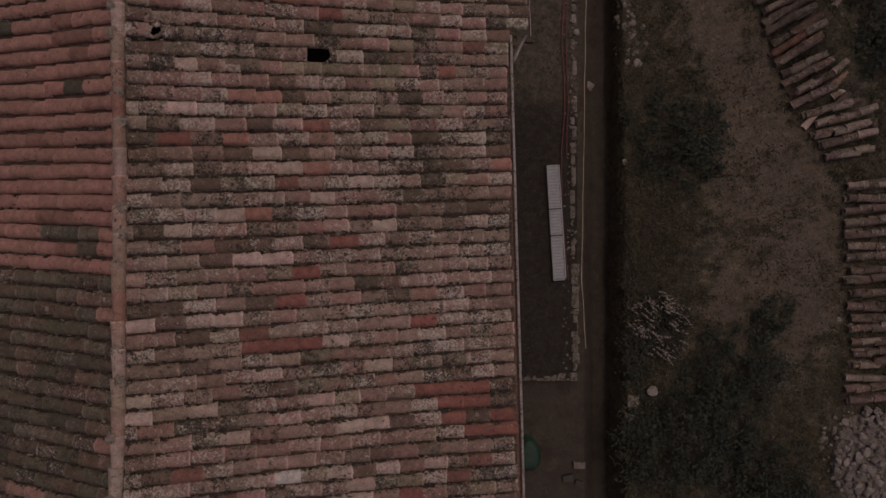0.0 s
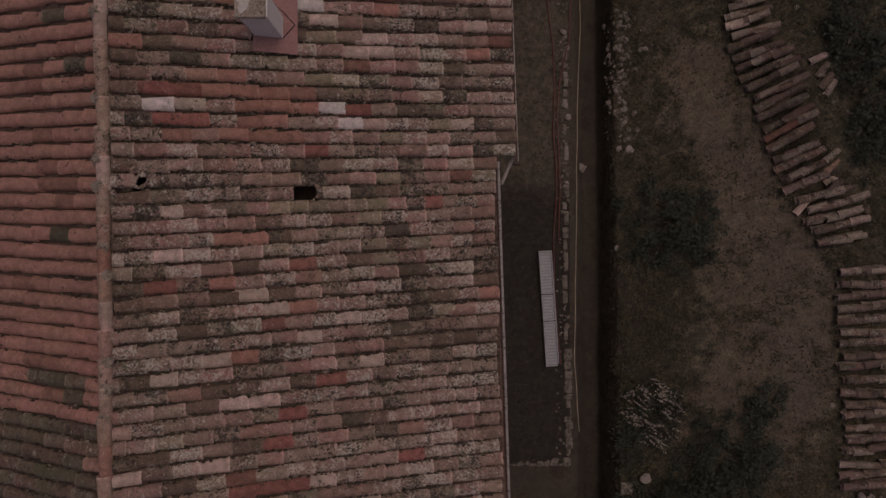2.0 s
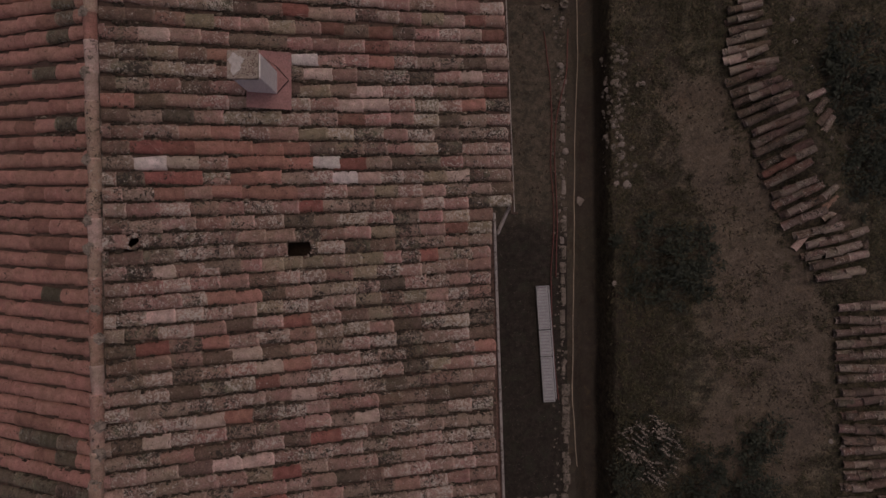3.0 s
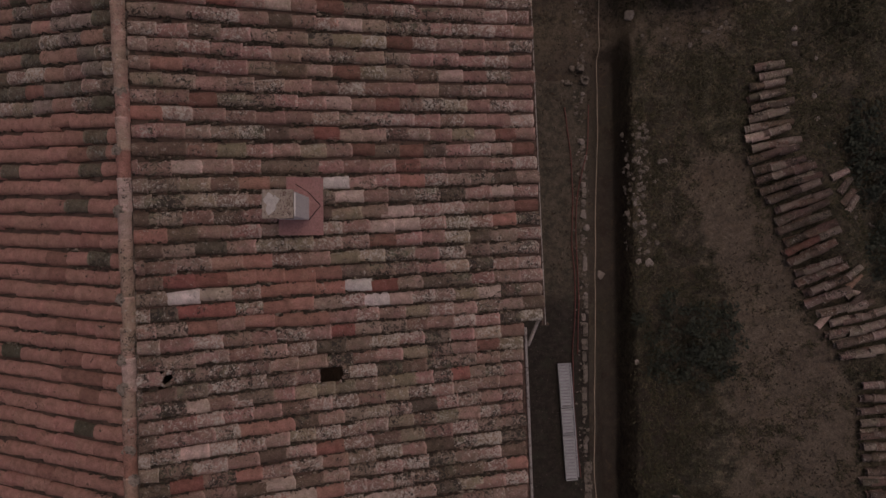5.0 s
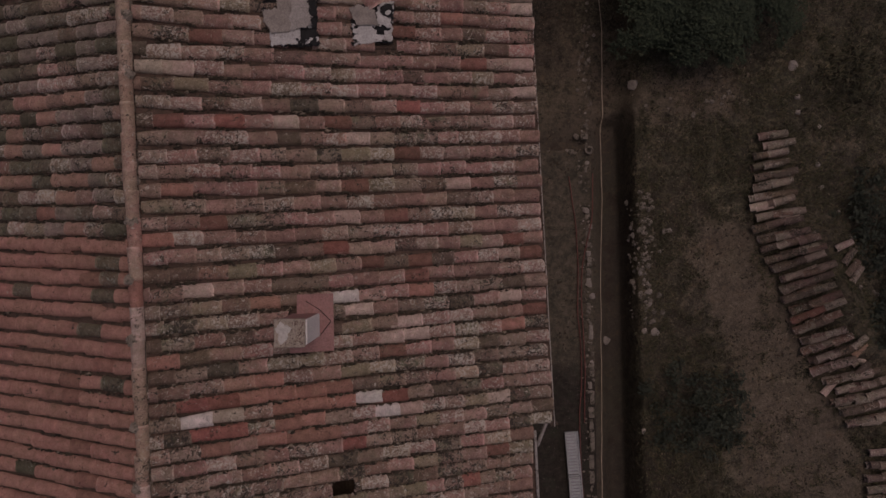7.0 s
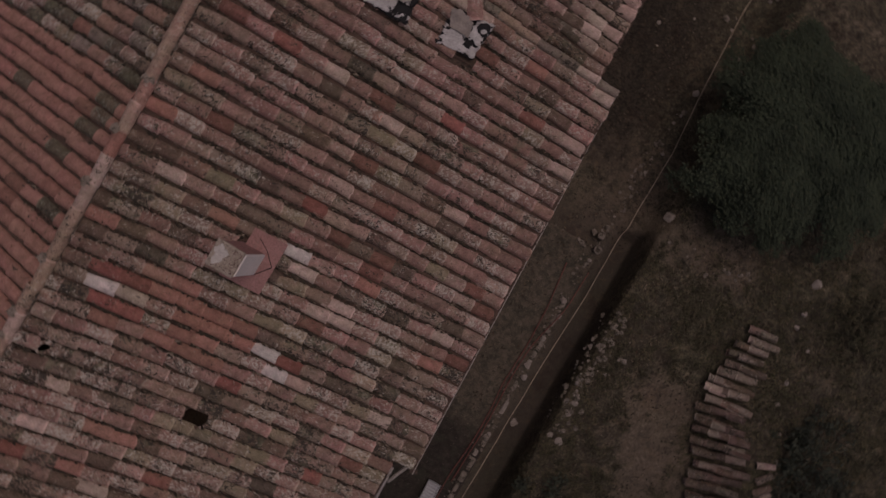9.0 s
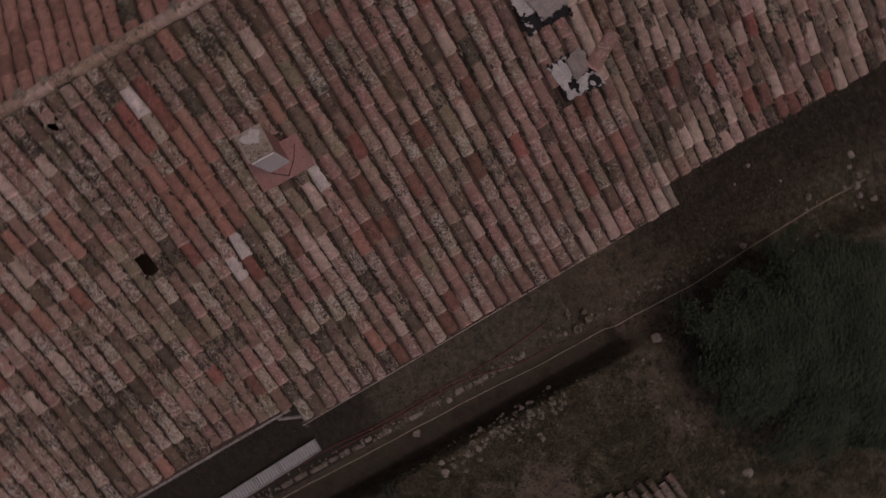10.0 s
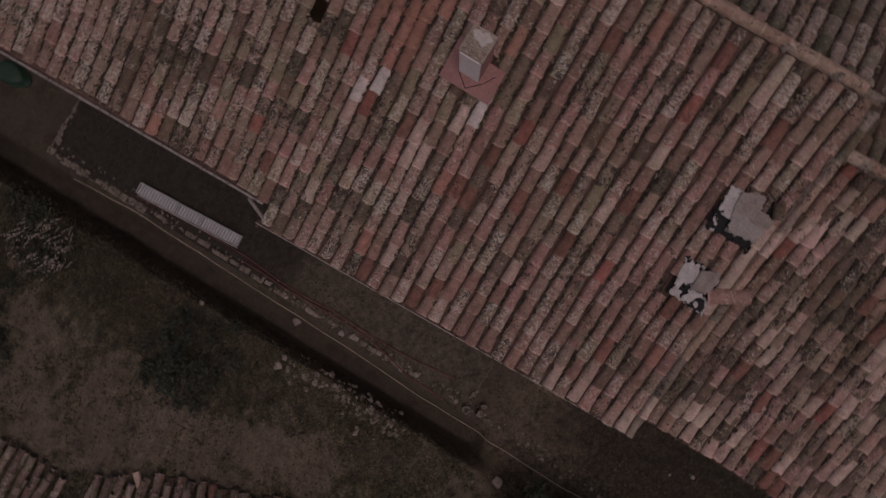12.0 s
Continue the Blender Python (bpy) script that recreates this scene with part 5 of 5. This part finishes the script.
def south_corner():
    barrow = thing("green_tray", (2.08, -4.88, PATHWAY), "faded green plastic barrow tray turned upside down", "tray")
    bm, rings = bmesh.new(), []
    for wide, z in ((1.0, 0.0), (1.0, 0.03), (0.93, 0.035), (0.84, 0.22), (0.76, 0.27), (0.5, 0.285)):
        ring = []
        for k in range(32):
            a = 2 * math.pi * k / 32
            nose = 1 - 0.42 * smooth(-0.2, 1.0, math.sin(a))
            ring.append(bm.verts.new((2.08 + 0.31 * wide * nose * math.copysign(abs(math.cos(a)) ** 0.8, math.cos(a)), -4.88 + 0.43 * wide * math.copysign(abs(math.sin(a)) ** 0.8, math.sin(a)), PATHWAY + 0.02 + z)))
        rings.append(ring)
    for a, b in zip(rings, rings[1:]):
        for k in range(32):
            bm.faces.new((a[k], a[(k + 1) % 32], b[(k + 1) % 32], b[k]))
    bm.faces.new(rings[-1])
    for f in bm.faces:
        f.smooth = True
    part("body", bm, GREEN_PLASTIC, barrow)
    for x, y, turn, s in ((3.03, -5.50, 12, 0.9), (3.30, -5.62, -20, 0.7)):
        single("concrete_block", box(bmesh.new(), -0.14 * s, 0.14 * s, -0.09 * s, 0.09 * s, 0, 0.14, 0.012, pose(0, 0, 0, 0, 0, turn)), DARK_STONE, "dark damp concrete block on the earth", "block", "blocks on the earth", at=(x, y, PATHWAY - 0.02))
    single("concrete_block", box(bmesh.new(), -0.14, 0.14, -0.08, 0.08, 0, 0.15, 0.012), RUBBLE_STONE, "small rough concrete block on the earth", "block", "blocks on the earth", at=(3.30, -5.17, PATHWAY))
    for i, (x, y, s) in enumerate(((4.42, -3.50, 0.27), (4.36, -3.86, 0.25))):
        single("stone_slab", box(bmesh.new(), -s / 2, s / 2, -s / 2, s / 2, 0, 0.09, 0.02, pose(0, 0, 0, 0, 0, 8 * i)), STONE, "square grey stone slab in the weeds", "slab", "slabs in the weeds", at=(x, y, GARDEN + 0.02))
    single("round_stone", pebble(8, 0.7, 0.3, 3, 5), PALE_STONE, "pale round stone in the weeds", "stone", at=(4.84, -3.24, GARDEN + 0.14)).scale = (0.24, 0.24, 0.24)


# ---- garden ----
def stack_of_tiles(x, y, length, turn, rise, layers, rng, red=False):
    """Salvaged roof tiles laid in one another on the bank, falling towards the path."""
    z = lie(x, y)
    top = thing("roof_tile_stack", (x, y, z), "row of salvaged curved roof tiles stacked on the ground" if not red else "row of stacked roof tiles with red ones on top", "tile stack", "stacked roof tiles in the garden")
    fall = math.degrees(math.atan2(rise, length))
    ca, sa = math.cos(math.radians(turn)), math.sin(math.radians(turn))
    for layer in range(layers):
        steps = [0.0]
        while steps[-1] < length - 0.36:
            steps.append(min(length - 0.26, steps[-1] + (rng.choice((0.09, 0.12, 0.24, 0.29, 0.33)) if layer else 0.3)))
        n = len(steps)
        for i, along in enumerate(steps):
            d = along + rng.uniform(-0.03, 0.03) - layer * rng.uniform(-0.03, 0.05)
            off = rng.uniform(-0.025, 0.025)
            px, py = x + d * ca - off * sa, y + d * sa + off * ca
            pz = z + 0.03 + layer * 0.085 + rise * d / length + rng.uniform(-0.01, 0.02)
            m = pose(px, py, pz, 0, 0, 180 + turn + rng.uniform(-6, 6)) @ pose(0, 0, 0, rng.uniform(-9, 9), fall - 3, 0) @ Matrix.Diagonal((rng.uniform(0.72, 0.9), rng.uniform(0.78, 0.92), 1.15, 1))
            pale = 7.0 < y < 7.35 and layer == layers - 1 and i < 2
            frosty = 0.35 * smooth(1.2, 1.8, y) * smooth(4.5, 4.0, y) + 0.35 * smooth(6.0, 7.0, y) + 0.22 + 0.25 * (i == n - 1)
            mat = PALE_TILE if pale else BROWN_TILE if red and layer == layers - 1 and i < n - 1 else DARK_TILE if rng.random() < 0.25 else GREYED_TILE if rng.random() < frosty else STACK_TILE
            attach(new("tile", clay(mat, rng.randrange(8))), top, m)


def stacks():
    rng = random.Random(12)
    y = 8.78
    while y > -3.6:
        if not 1.62 < y < 2.1:
            west, length, turn, rise = heap_at(y)
            stack_of_tiles(west + rng.uniform(-0.10, 0.10), y + rng.uniform(-0.015, 0.015), length * rng.uniform(0.90, 1.08), turn + rng.uniform(-4, 4), rise, 2, rng, 4.35 < y < 4.65)
        y -= 0.236 if y > 1.6 else 0.275
    label = "loose curved roof tile lying beside the stacks"
    for x, y, turn, mat in ((8.36, 2.83, 230, PALE_TILE), (9.25, 3.55, 318, PALE_TILE), (8.72, 3.98, 222, GREYED_TILE), (8.86, 3.76, 226, MUTED_TILE), (8.95, 3.52, 218, GREYED_TILE), (8.98, 3.30, 228, STACK_TILE), (8.36, 6.18, 205, GREYED_TILE), (8.55, 5.85, 235, STACK_TILE), (8.74, 5.45, 240, GREYED_TILE), (8.60, 5.60, 232, DARK_TILE), (9.95, 2.65, 275, STACK_TILE)):
        ob = new("loose_roof_tile", clay(mat, rng.randrange(4)))
        west, length, _, rise = heap_at(y)
        over = 0.22 if west + 0.1 < x < west + length + 0.05 else 0.03
        ob.matrix_basis = pose(x, y, lie(x, y) + over, rng.uniform(-8, 8), 6, turn) @ Matrix.Diagonal((0.8, 0.82, 1, 1))
        tagged(ob, label, "roof tile", "loose roof tiles")


def rubble():
    rng = random.Random(6)
    heap = thing("rubble_heap", (9.65, -4.9, GARDEN), "heap of pale broken stones in the garden", "rubble heap")
    for i in range(440):
        a, r = rng.uniform(0, 6.28), 1.30 * math.sqrt(rng.random())
        r *= 1 + 0.15 * math.sin(3 * a)
        x, y = 10.15 + r * math.cos(a), -4.9 + 1.1 * r * math.sin(a)
        z = lie(x, y) + 0.40 * max(0, 1 - (r / 1.3) ** 2) + rng.uniform(-0.04, 0.03)
        stone_at("stone", x, y, z, rng.choice((0.06, 0.08, 0.10, 0.12, 0.15, 0.20)), rng, heap, RUBBLE_STONE if rng.random() < 0.55 else PALE_STONE, rng.uniform(0.9, 1.5))
    core = pebble(4, 0.35, 0.2, 3, 0)
    bmesh.ops.scale(core, vec=(2.2, 2.5, 2.0), verts=core.verts)
    part("heap_core", core, STONE, heap).matrix_basis = Matrix.Translation((10.1, -4.9, GARDEN))


def scattered_stones():
    rng = random.Random(16)
    group = "stones along the garden bank"

    def lone(x, y, size, mat=STONE, z=None, label="rough grey field stone in the turf"):
        tagged(stone_at("field_stone", x, y, lie(x, y) + size * 0.04 if z is None else z, size, rng, None, mat), label, "stone", group)

    for x, y, s in ((4.53, 4.32, 0.24), (4.29, 4.35, 0.17), (4.17, 10.08, 0.30), (4.24, 2.05, 0.15), (8.29, 8.12, 0.16), (7.83, 10.45, 0.28), (7.9, 9.7, 0.16), (7.92, 9.35, 0.14), (8.35, 7.6, 0.15), (8.4, 9.0, 0.12), (9.47, -1.75, 0.16), (9.2, -1.6, 0.12)):
        lone(x, y, s, PALE_STONE, None, "pale stone on the rough turf")
    lone(3.60, 4.02, 0.26, PALE_STONE, None, "flat pale stone on the earth path")
    for _ in range(150):
        y = rng.uniform(4.5, 7.6)
        lone(ditch_edge(y) + abs(rng.gauss(0.14, 0.22)), y, rng.choice((0.05, 0.06, 0.08, 0.10, 0.13, 0.16)), PALE_STONE if rng.random() < 0.25 else STONE)
    for _ in range(16):
        x = rng.uniform(4.4, 6.6)
        lone(x, 9.6 + 0.1 * math.sin(3 * x) + rng.uniform(-0.25, 0.25), rng.choice((0.07, 0.1, 0.14)))
    for _ in range(14):
        lone(rng.uniform(3.0, 4.0), rng.uniform(12.5, 16.3), rng.choice((0.1, 0.14, 0.2)), PALE_STONE if rng.random() < 0.4 else STONE)
    for _ in range(70):
        y = rng.uniform(8.6, 12.6)
        lone(3.10 + 0.03 * (y - 8.6) + rng.gauss(0, 0.09), y, rng.choice((0.03, 0.04, 0.05, 0.07, 0.10)), PALE_STONE if rng.random() < 0.3 else STONE, None, "small grey stone on the earth beside the house")
    for x, y, s in ((2.66, 16.36, 0.2), (2.9, 16.2, 0.13), (3.37, 16.12, 0.22), (3.60, 16.08, 0.20), (3.84, 16.31, 0.20), (3.75, 15.85, 0.12), (3.2, 16.5, 0.12), (1.71, 14.09, 0.12), (1.95, 13.6, 0.07), (2.4, 14.6, 0.08)):
        lone(x, y, s, PALE_STONE, None, "pale stone on the rough turf")
    for _ in range(26):
        lone(rng.uniform(8.7, 10.2), rng.uniform(3.5, 7.5), rng.choice((0.07, 0.1, 0.13)))


def blade_mesh(name, spots, material, rng, per, tall, wide, lean):
    """Grass and weeds: bent blades, a few from each spot."""
    verts, faces = [], []
    for x, y, k in spots:
        z = lie(x, y) - 0.005
        for _ in range(per):
            a = rng.uniform(0, 6.28)
            h, w, l = tall * k * rng.uniform(0.5, 1.2), wide * rng.uniform(0.6, 1.3), lean * k * rng.uniform(0.3, 1.3)
            bx, by = x + rng.uniform(-0.05, 0.05), y + rng.uniform(-0.05, 0.05)
            dx, dy = math.cos(a), math.sin(a)
            b = len(verts)
            verts += [(bx - dy * w, by + dx * w, z), (bx + dy * w, by - dx * w, z), (bx + dx * l * 0.5 + dy * w * 0.8, by + dy * l * 0.5 - dx * w * 0.8, z + h * 0.8), (bx + dx * l * 0.5 - dy * w * 0.8, by + dy * l * 0.5 + dx * w * 0.8, z + h * 0.8), (bx + dx * l, by + dy * l, z + h * 0.9)]
            faces += [(b, b + 1, b + 2, b + 3), (b + 3, b + 2, b + 4)]
    me = bpy.data.meshes.new(name)
    me.from_pydata(verts, [], faces)
    me.materials.append(material)
    return new(name, me)


def grass():
    rng = random.Random(2)
    spots = []
    while len(spots) < 24000:
        x, y = rng.uniform(4.15, 12.0), rng.uniform(-7.2, 13.0)
        if x < ditch_edge(y) + 0.03:
            continue
        thick = 0.5 * (1 - bareness(x, y)) ** 2 + 0.5 * noise.noise((x * 0.9, y * 0.9, 6)) + 0.7 * noise.noise((x * 3.1, y * 3.1, 2))
        if rng.random() < thick:
            spots.append((x, y, rng.uniform(0.5, 1.2)))
    tagged(blade_mesh("grass", spots, GRASS, rng, 4, 0.09, 0.008, 0.10), "short half-dry grass and weeds", "grass", kind="stuff")
    spots = [(4.32 + abs(rng.gauss(0, 0.16)), rng.uniform(-5.5, 0.4), rng.uniform(0.6, 1.3)) for _ in range(260)]
    tagged(blade_mesh("weeds", spots, GRASS, rng, 3, 0.16, 0.010, 0.20), "long-bladed weeds along the ditch", "weeds", kind="stuff")
    spots = [(9.1 + rng.gauss(0, 0.35), 10.2 + rng.gauss(0, 0.35), rng.uniform(0.8, 1.6)) for _ in range(130)]
    tagged(blade_mesh("tall_grass", spots, GRASS, rng, 4, 0.22, 0.012, 0.22), "coarse tuft of long pale grass", "grass", kind="stuff")


def litter():
    """Fallen leaves, straw and twigs strewn over the earth."""
    rng = random.Random(58)
    for name, count, size, colours in (("leaf_litter", 8500, 0.030, STRAW), ("dead_leaves", 9500, 0.038, HUMUS)):
        spots = []
        while len(spots) < count:
            x, y = rng.uniform(1.4, 10.8), rng.uniform(-6.5, 15.5)
            if noise.noise((x * 0.9, y * 0.9, 12)) + rng.uniform(-0.4, 0.4) < -0.05 or 3.3 < x < 4.15 and y < 9:
                continue
            if x < 3.25 and y < 8.62:
                z = 0.012 if y > 3.6 and rng.random() < 0.5 else None
            elif x < 3.3 and rng.random() < 0.6:
                z = None
            else:
                z = lie(x, y) + 0.012
            if z is not None:
                spots.append((x, y, z, 0.01, 1))
        me = leaves(spots, size, rng, 0.25)
        me.materials.append(colours)
        tagged(new(name, me), "scattered dry leaves and straw on the earth" if name == "leaf_litter" else "scattered dark rotted leaves on the earth", "leaf litter", kind="stuff")


def leaves(centres, size, rng, flat=0.5):
    """Many small bent leaves round the given points (x, y, z, spread, count)."""
    verts, faces = [], []
    for cx, cy, cz, spread, count in centres:
        for _ in range(count):
            d = Vector((rng.gauss(0, 1), rng.gauss(0, 1), rng.gauss(0, 0.7)))
            p = Vector((cx, cy, cz)) + d * spread * 0.55
            s = size * rng.uniform(0.6, 1.4)
            m = Matrix.Translation(p) @ Euler((rng.gauss(0, flat), rng.gauss(0, flat), rng.uniform(0, 6.28))).to_matrix().to_4x4()
            b = len(verts)
            verts += [tuple(m @ Vector(v)) for v in ((-s, 0, -0.1 * s), (0, -0.42 * s, 0), (0, 0.42 * s, 0), (s, 0, -0.2 * s))]
            faces += [(b, b + 1, b + 2), (b + 2, b + 1, b + 3)]
    me = bpy.data.meshes.new("leaves")
    me.from_pydata(verts, [], faces)
    return me


def shrub(x, y, rx, ry, tall, count, material, label, size, seed, name="shrub", stem=BARK):
    rng = random.Random(seed)
    z = lie(x, y)
    top = thing(name, (x, y, z), label, "shrub", "dark shrubs in the garden")
    centres = []
    for i in range(count):
        a, r = rng.uniform(0, 6.28), math.sqrt(rng.random()) * (1 + 0.25 * math.sin(3 * i))
        px, py = x + rx * r * math.cos(a), y + ry * r * math.sin(a)
        pz = z + tall * (1 - 0.75 * min(1, r) ** 2) * rng.uniform(0.45, 1.0)
        centres.append((px, py, pz, rng.uniform(0.12, 0.24), rng.randrange(26, 60)))
        if i % 3 == 0:
            part("stem", tube([(x + 0.25 * (px - x), y + 0.25 * (py - y), z - 0.02), ((x + px) / 2, (y + py) / 2, z + 0.55 * (pz - z)), (px, py, pz)], lambda t: 0.012 - 0.008 * t, 5), stem, top)
    me = leaves(centres, size, rng, 0.6)
    me.materials.append(material)
    attach(new("foliage", me), top)


def seed_head_shrub():
    rng = random.Random(31)
    x, y, z = 5.02, -1.72, lie(5.02, -1.72)
    top = thing("dry_shrub", (x, y, z), "dry shrub with bleached flat seed heads", "shrub")
    centres, heads = [], []
    for i in range(125):
        a, r = rng.uniform(0, 6.28), math.sqrt(rng.random())
        px, py, pz = x + 0.74 * r * math.cos(a), y + 0.80 * r * math.sin(a), z + 0.42 - 0.2 * r + rng.uniform(-0.06, 0.06)
        if i % 2 == 0:
            part("stem", tube([(x + 0.2 * (px - x), y + 0.2 * (py - y), z), ((x + px) / 2, (y + py) / 2, z + 0.6 * (pz - z)), (px, py, pz - 0.01)], 0.004, 4), BARK, top)
        tilt = rng.gauss(-0.55, 0.4)
        for _ in range(rng.choice((0, 0, 6, 12, 16))):
            d = rng.gauss(0, 0.07)
            heads.append((px + d, py + d * tilt + rng.gauss(0, 0.006), pz + rng.gauss(0, 0.01), 0.006, 1))
        centres.append((px, py, pz - 0.15, 0.12, 16))
    me = leaves(centres, 0.035, rng, 0.7)
    me.materials.append(SHRUB)
    attach(new("foliage", me), top)
    me = leaves(heads, 0.028, rng, 0.25)
    me.materials.append(DRY)
    tagged(attach(new("bleached_bloom", me), top), "bleached flat seed heads", kind="stuff")


def tree():
    rng = random.Random(77)
    x, y = 5.62, 12.68
    z = lie(x, y)
    top = thing("tree", (x, y, z), "broad dark green leafy tree beside the garden", "tree")
    part("trunk", tube(glide([(x, y, z - 0.1), (x + 0.05, y - 0.05, z + 0.6), (x - 0.05, y, z + 1.1), (x, y + 0.1, z + 1.45)], 0.2, 0.06), lambda t: 0.19 - 0.12 * t, 10), BARK, top)
    centres = []
    for i in range(26):
        a = 2.4 * i + rng.uniform(-0.3, 0.3)
        r = rng.uniform(1.0, 2.2)
        end = (x + 1.02 * r * math.cos(a), y + 1.1 * r * math.sin(a), z + 1.45 - 0.30 * r + rng.uniform(-0.4, 0.0))
        mid = (x + 0.45 * r * math.cos(a), y + 0.45 * r * math.sin(a), z + 1.15 + rng.uniform(-0.2, 0.2))
        part("limb", tube(glide([(x, y, z + 0.5 + 0.03 * i), mid, end], 0.2, 0.08, i), lambda t: 0.055 - 0.042 * t, 6), BARK, top)
    for _ in range(21000):
        u, v = rng.uniform(-1, 1), rng.uniform(-1, 1)
        a = math.atan2(v, u)
        r = (abs(u) ** 2.8 + abs(v) ** 2.8) ** (1 / 2.8) / (1 + 0.09 * math.sin(3 * a + 1) + 0.06 * math.sin(7 * a) + 0.05 * math.sin(13 * a))
        px, py = x + 2.55 * u, y + 2.40 * v
        if r > 1 or rng.random() < smooth(0.55, 1.0, r + 0.22 * noise.noise((px * 2.1, py * 2.1, 8))):
            continue
        lump = 0.16 * noise.noise((px * 1.4, py * 1.4, 6)) + 0.07 * noise.noise((px * 3.3, py * 3.3, 2))
        centres.append((px, py, z + 1.75 - 1.15 * r ** 3 + lump - abs(rng.gauss(0, 0.04)), 0.09, 9))
    me = leaves(centres, 0.042, rng, 0.20)
    me.materials.append(CROWN)
    attach(new("crown", me), top)


# ---- put it together ----
slatted_panel()
hoses()
south_corner()
tree()
seed_head_shrub()
shrub(5.45, 2.55, 1.15, 1.0, 0.65, 60, SHRUB, "low dark green shrub in the rough turf", 0.05, 3)
shrub(6.75, -2.7, 1.15, 0.95, 0.55, 75, SHRUB, "straggling dark shrub with thin branches", 0.045, 5)
shrub(5.85, -4.3, 1.55, 1.35, 0.6, 110, SHRUB, "dense dark shrub in the shade", 0.05, 7)
shrub(7.75, -1.55, 0.6, 0.55, 0.35, 11, SHRUB, "small leafy shrub beside the worn way", 0.05, 8)
shrub(9.7, 6.6, 0.9, 1.4, 0.7, 50, SHRUB, "dark nettles behind the tile stacks", 0.055, 11)
shrub(9.9, 4.6, 0.7, 0.9, 0.6, 34, SHRUB, "dark nettles behind the tile stacks", 0.05, 13)
shrub(4.55, -4.6, 0.45, 1.1, 0.4, 34, SHRUB, "weedy dark shrub along the ditch", 0.045, 17)
shrub(4.5, -2.5, 0.35, 0.7, 0.3, 16, SHRUB, "weedy dark shrub along the ditch", 0.04, 19)
shrub(7.6, -5.6, 1.1, 1.0, 0.5, 55, SHRUB, "dense dark shrub in the shade", 0.05, 23)
rubble()
scattered_stones()
grass()
litter()
stacks()

walls(HOUSE, -8.0, 0.7, -7.1, 10.05, east_z(0.7, 8.5) - 0.2, east_z(-4.33, 8.5) - 0.25, -4.35)
ridge_line(HOUSE, -7.1, 10.12, ridge_x, lambda y: east_z(ridge_x(y), y) + 0.045, 5, (1.98, -0.9, 6.0))
gutter("gutter", [(1.108 - 0.028 * y, y, 5.275 - 0.028 * max(y, -3.0)) for y in np.linspace(-7.1, 3.42, 31)], 0.13, SILT, ZINC, 0.024, "flaking white half-round gutter")
gutter("gutter", [(1.348 - 0.037 * (y - 4.45), y, 5.05) for y in np.linspace(3.44, 10.32, 22)], 0.06, RUST, GALV, 0.008, "thin dull metal gutter")
downpipe()
chimney()
patches()
verge()
roof_void()
roof_east()
roof_west()
barn()
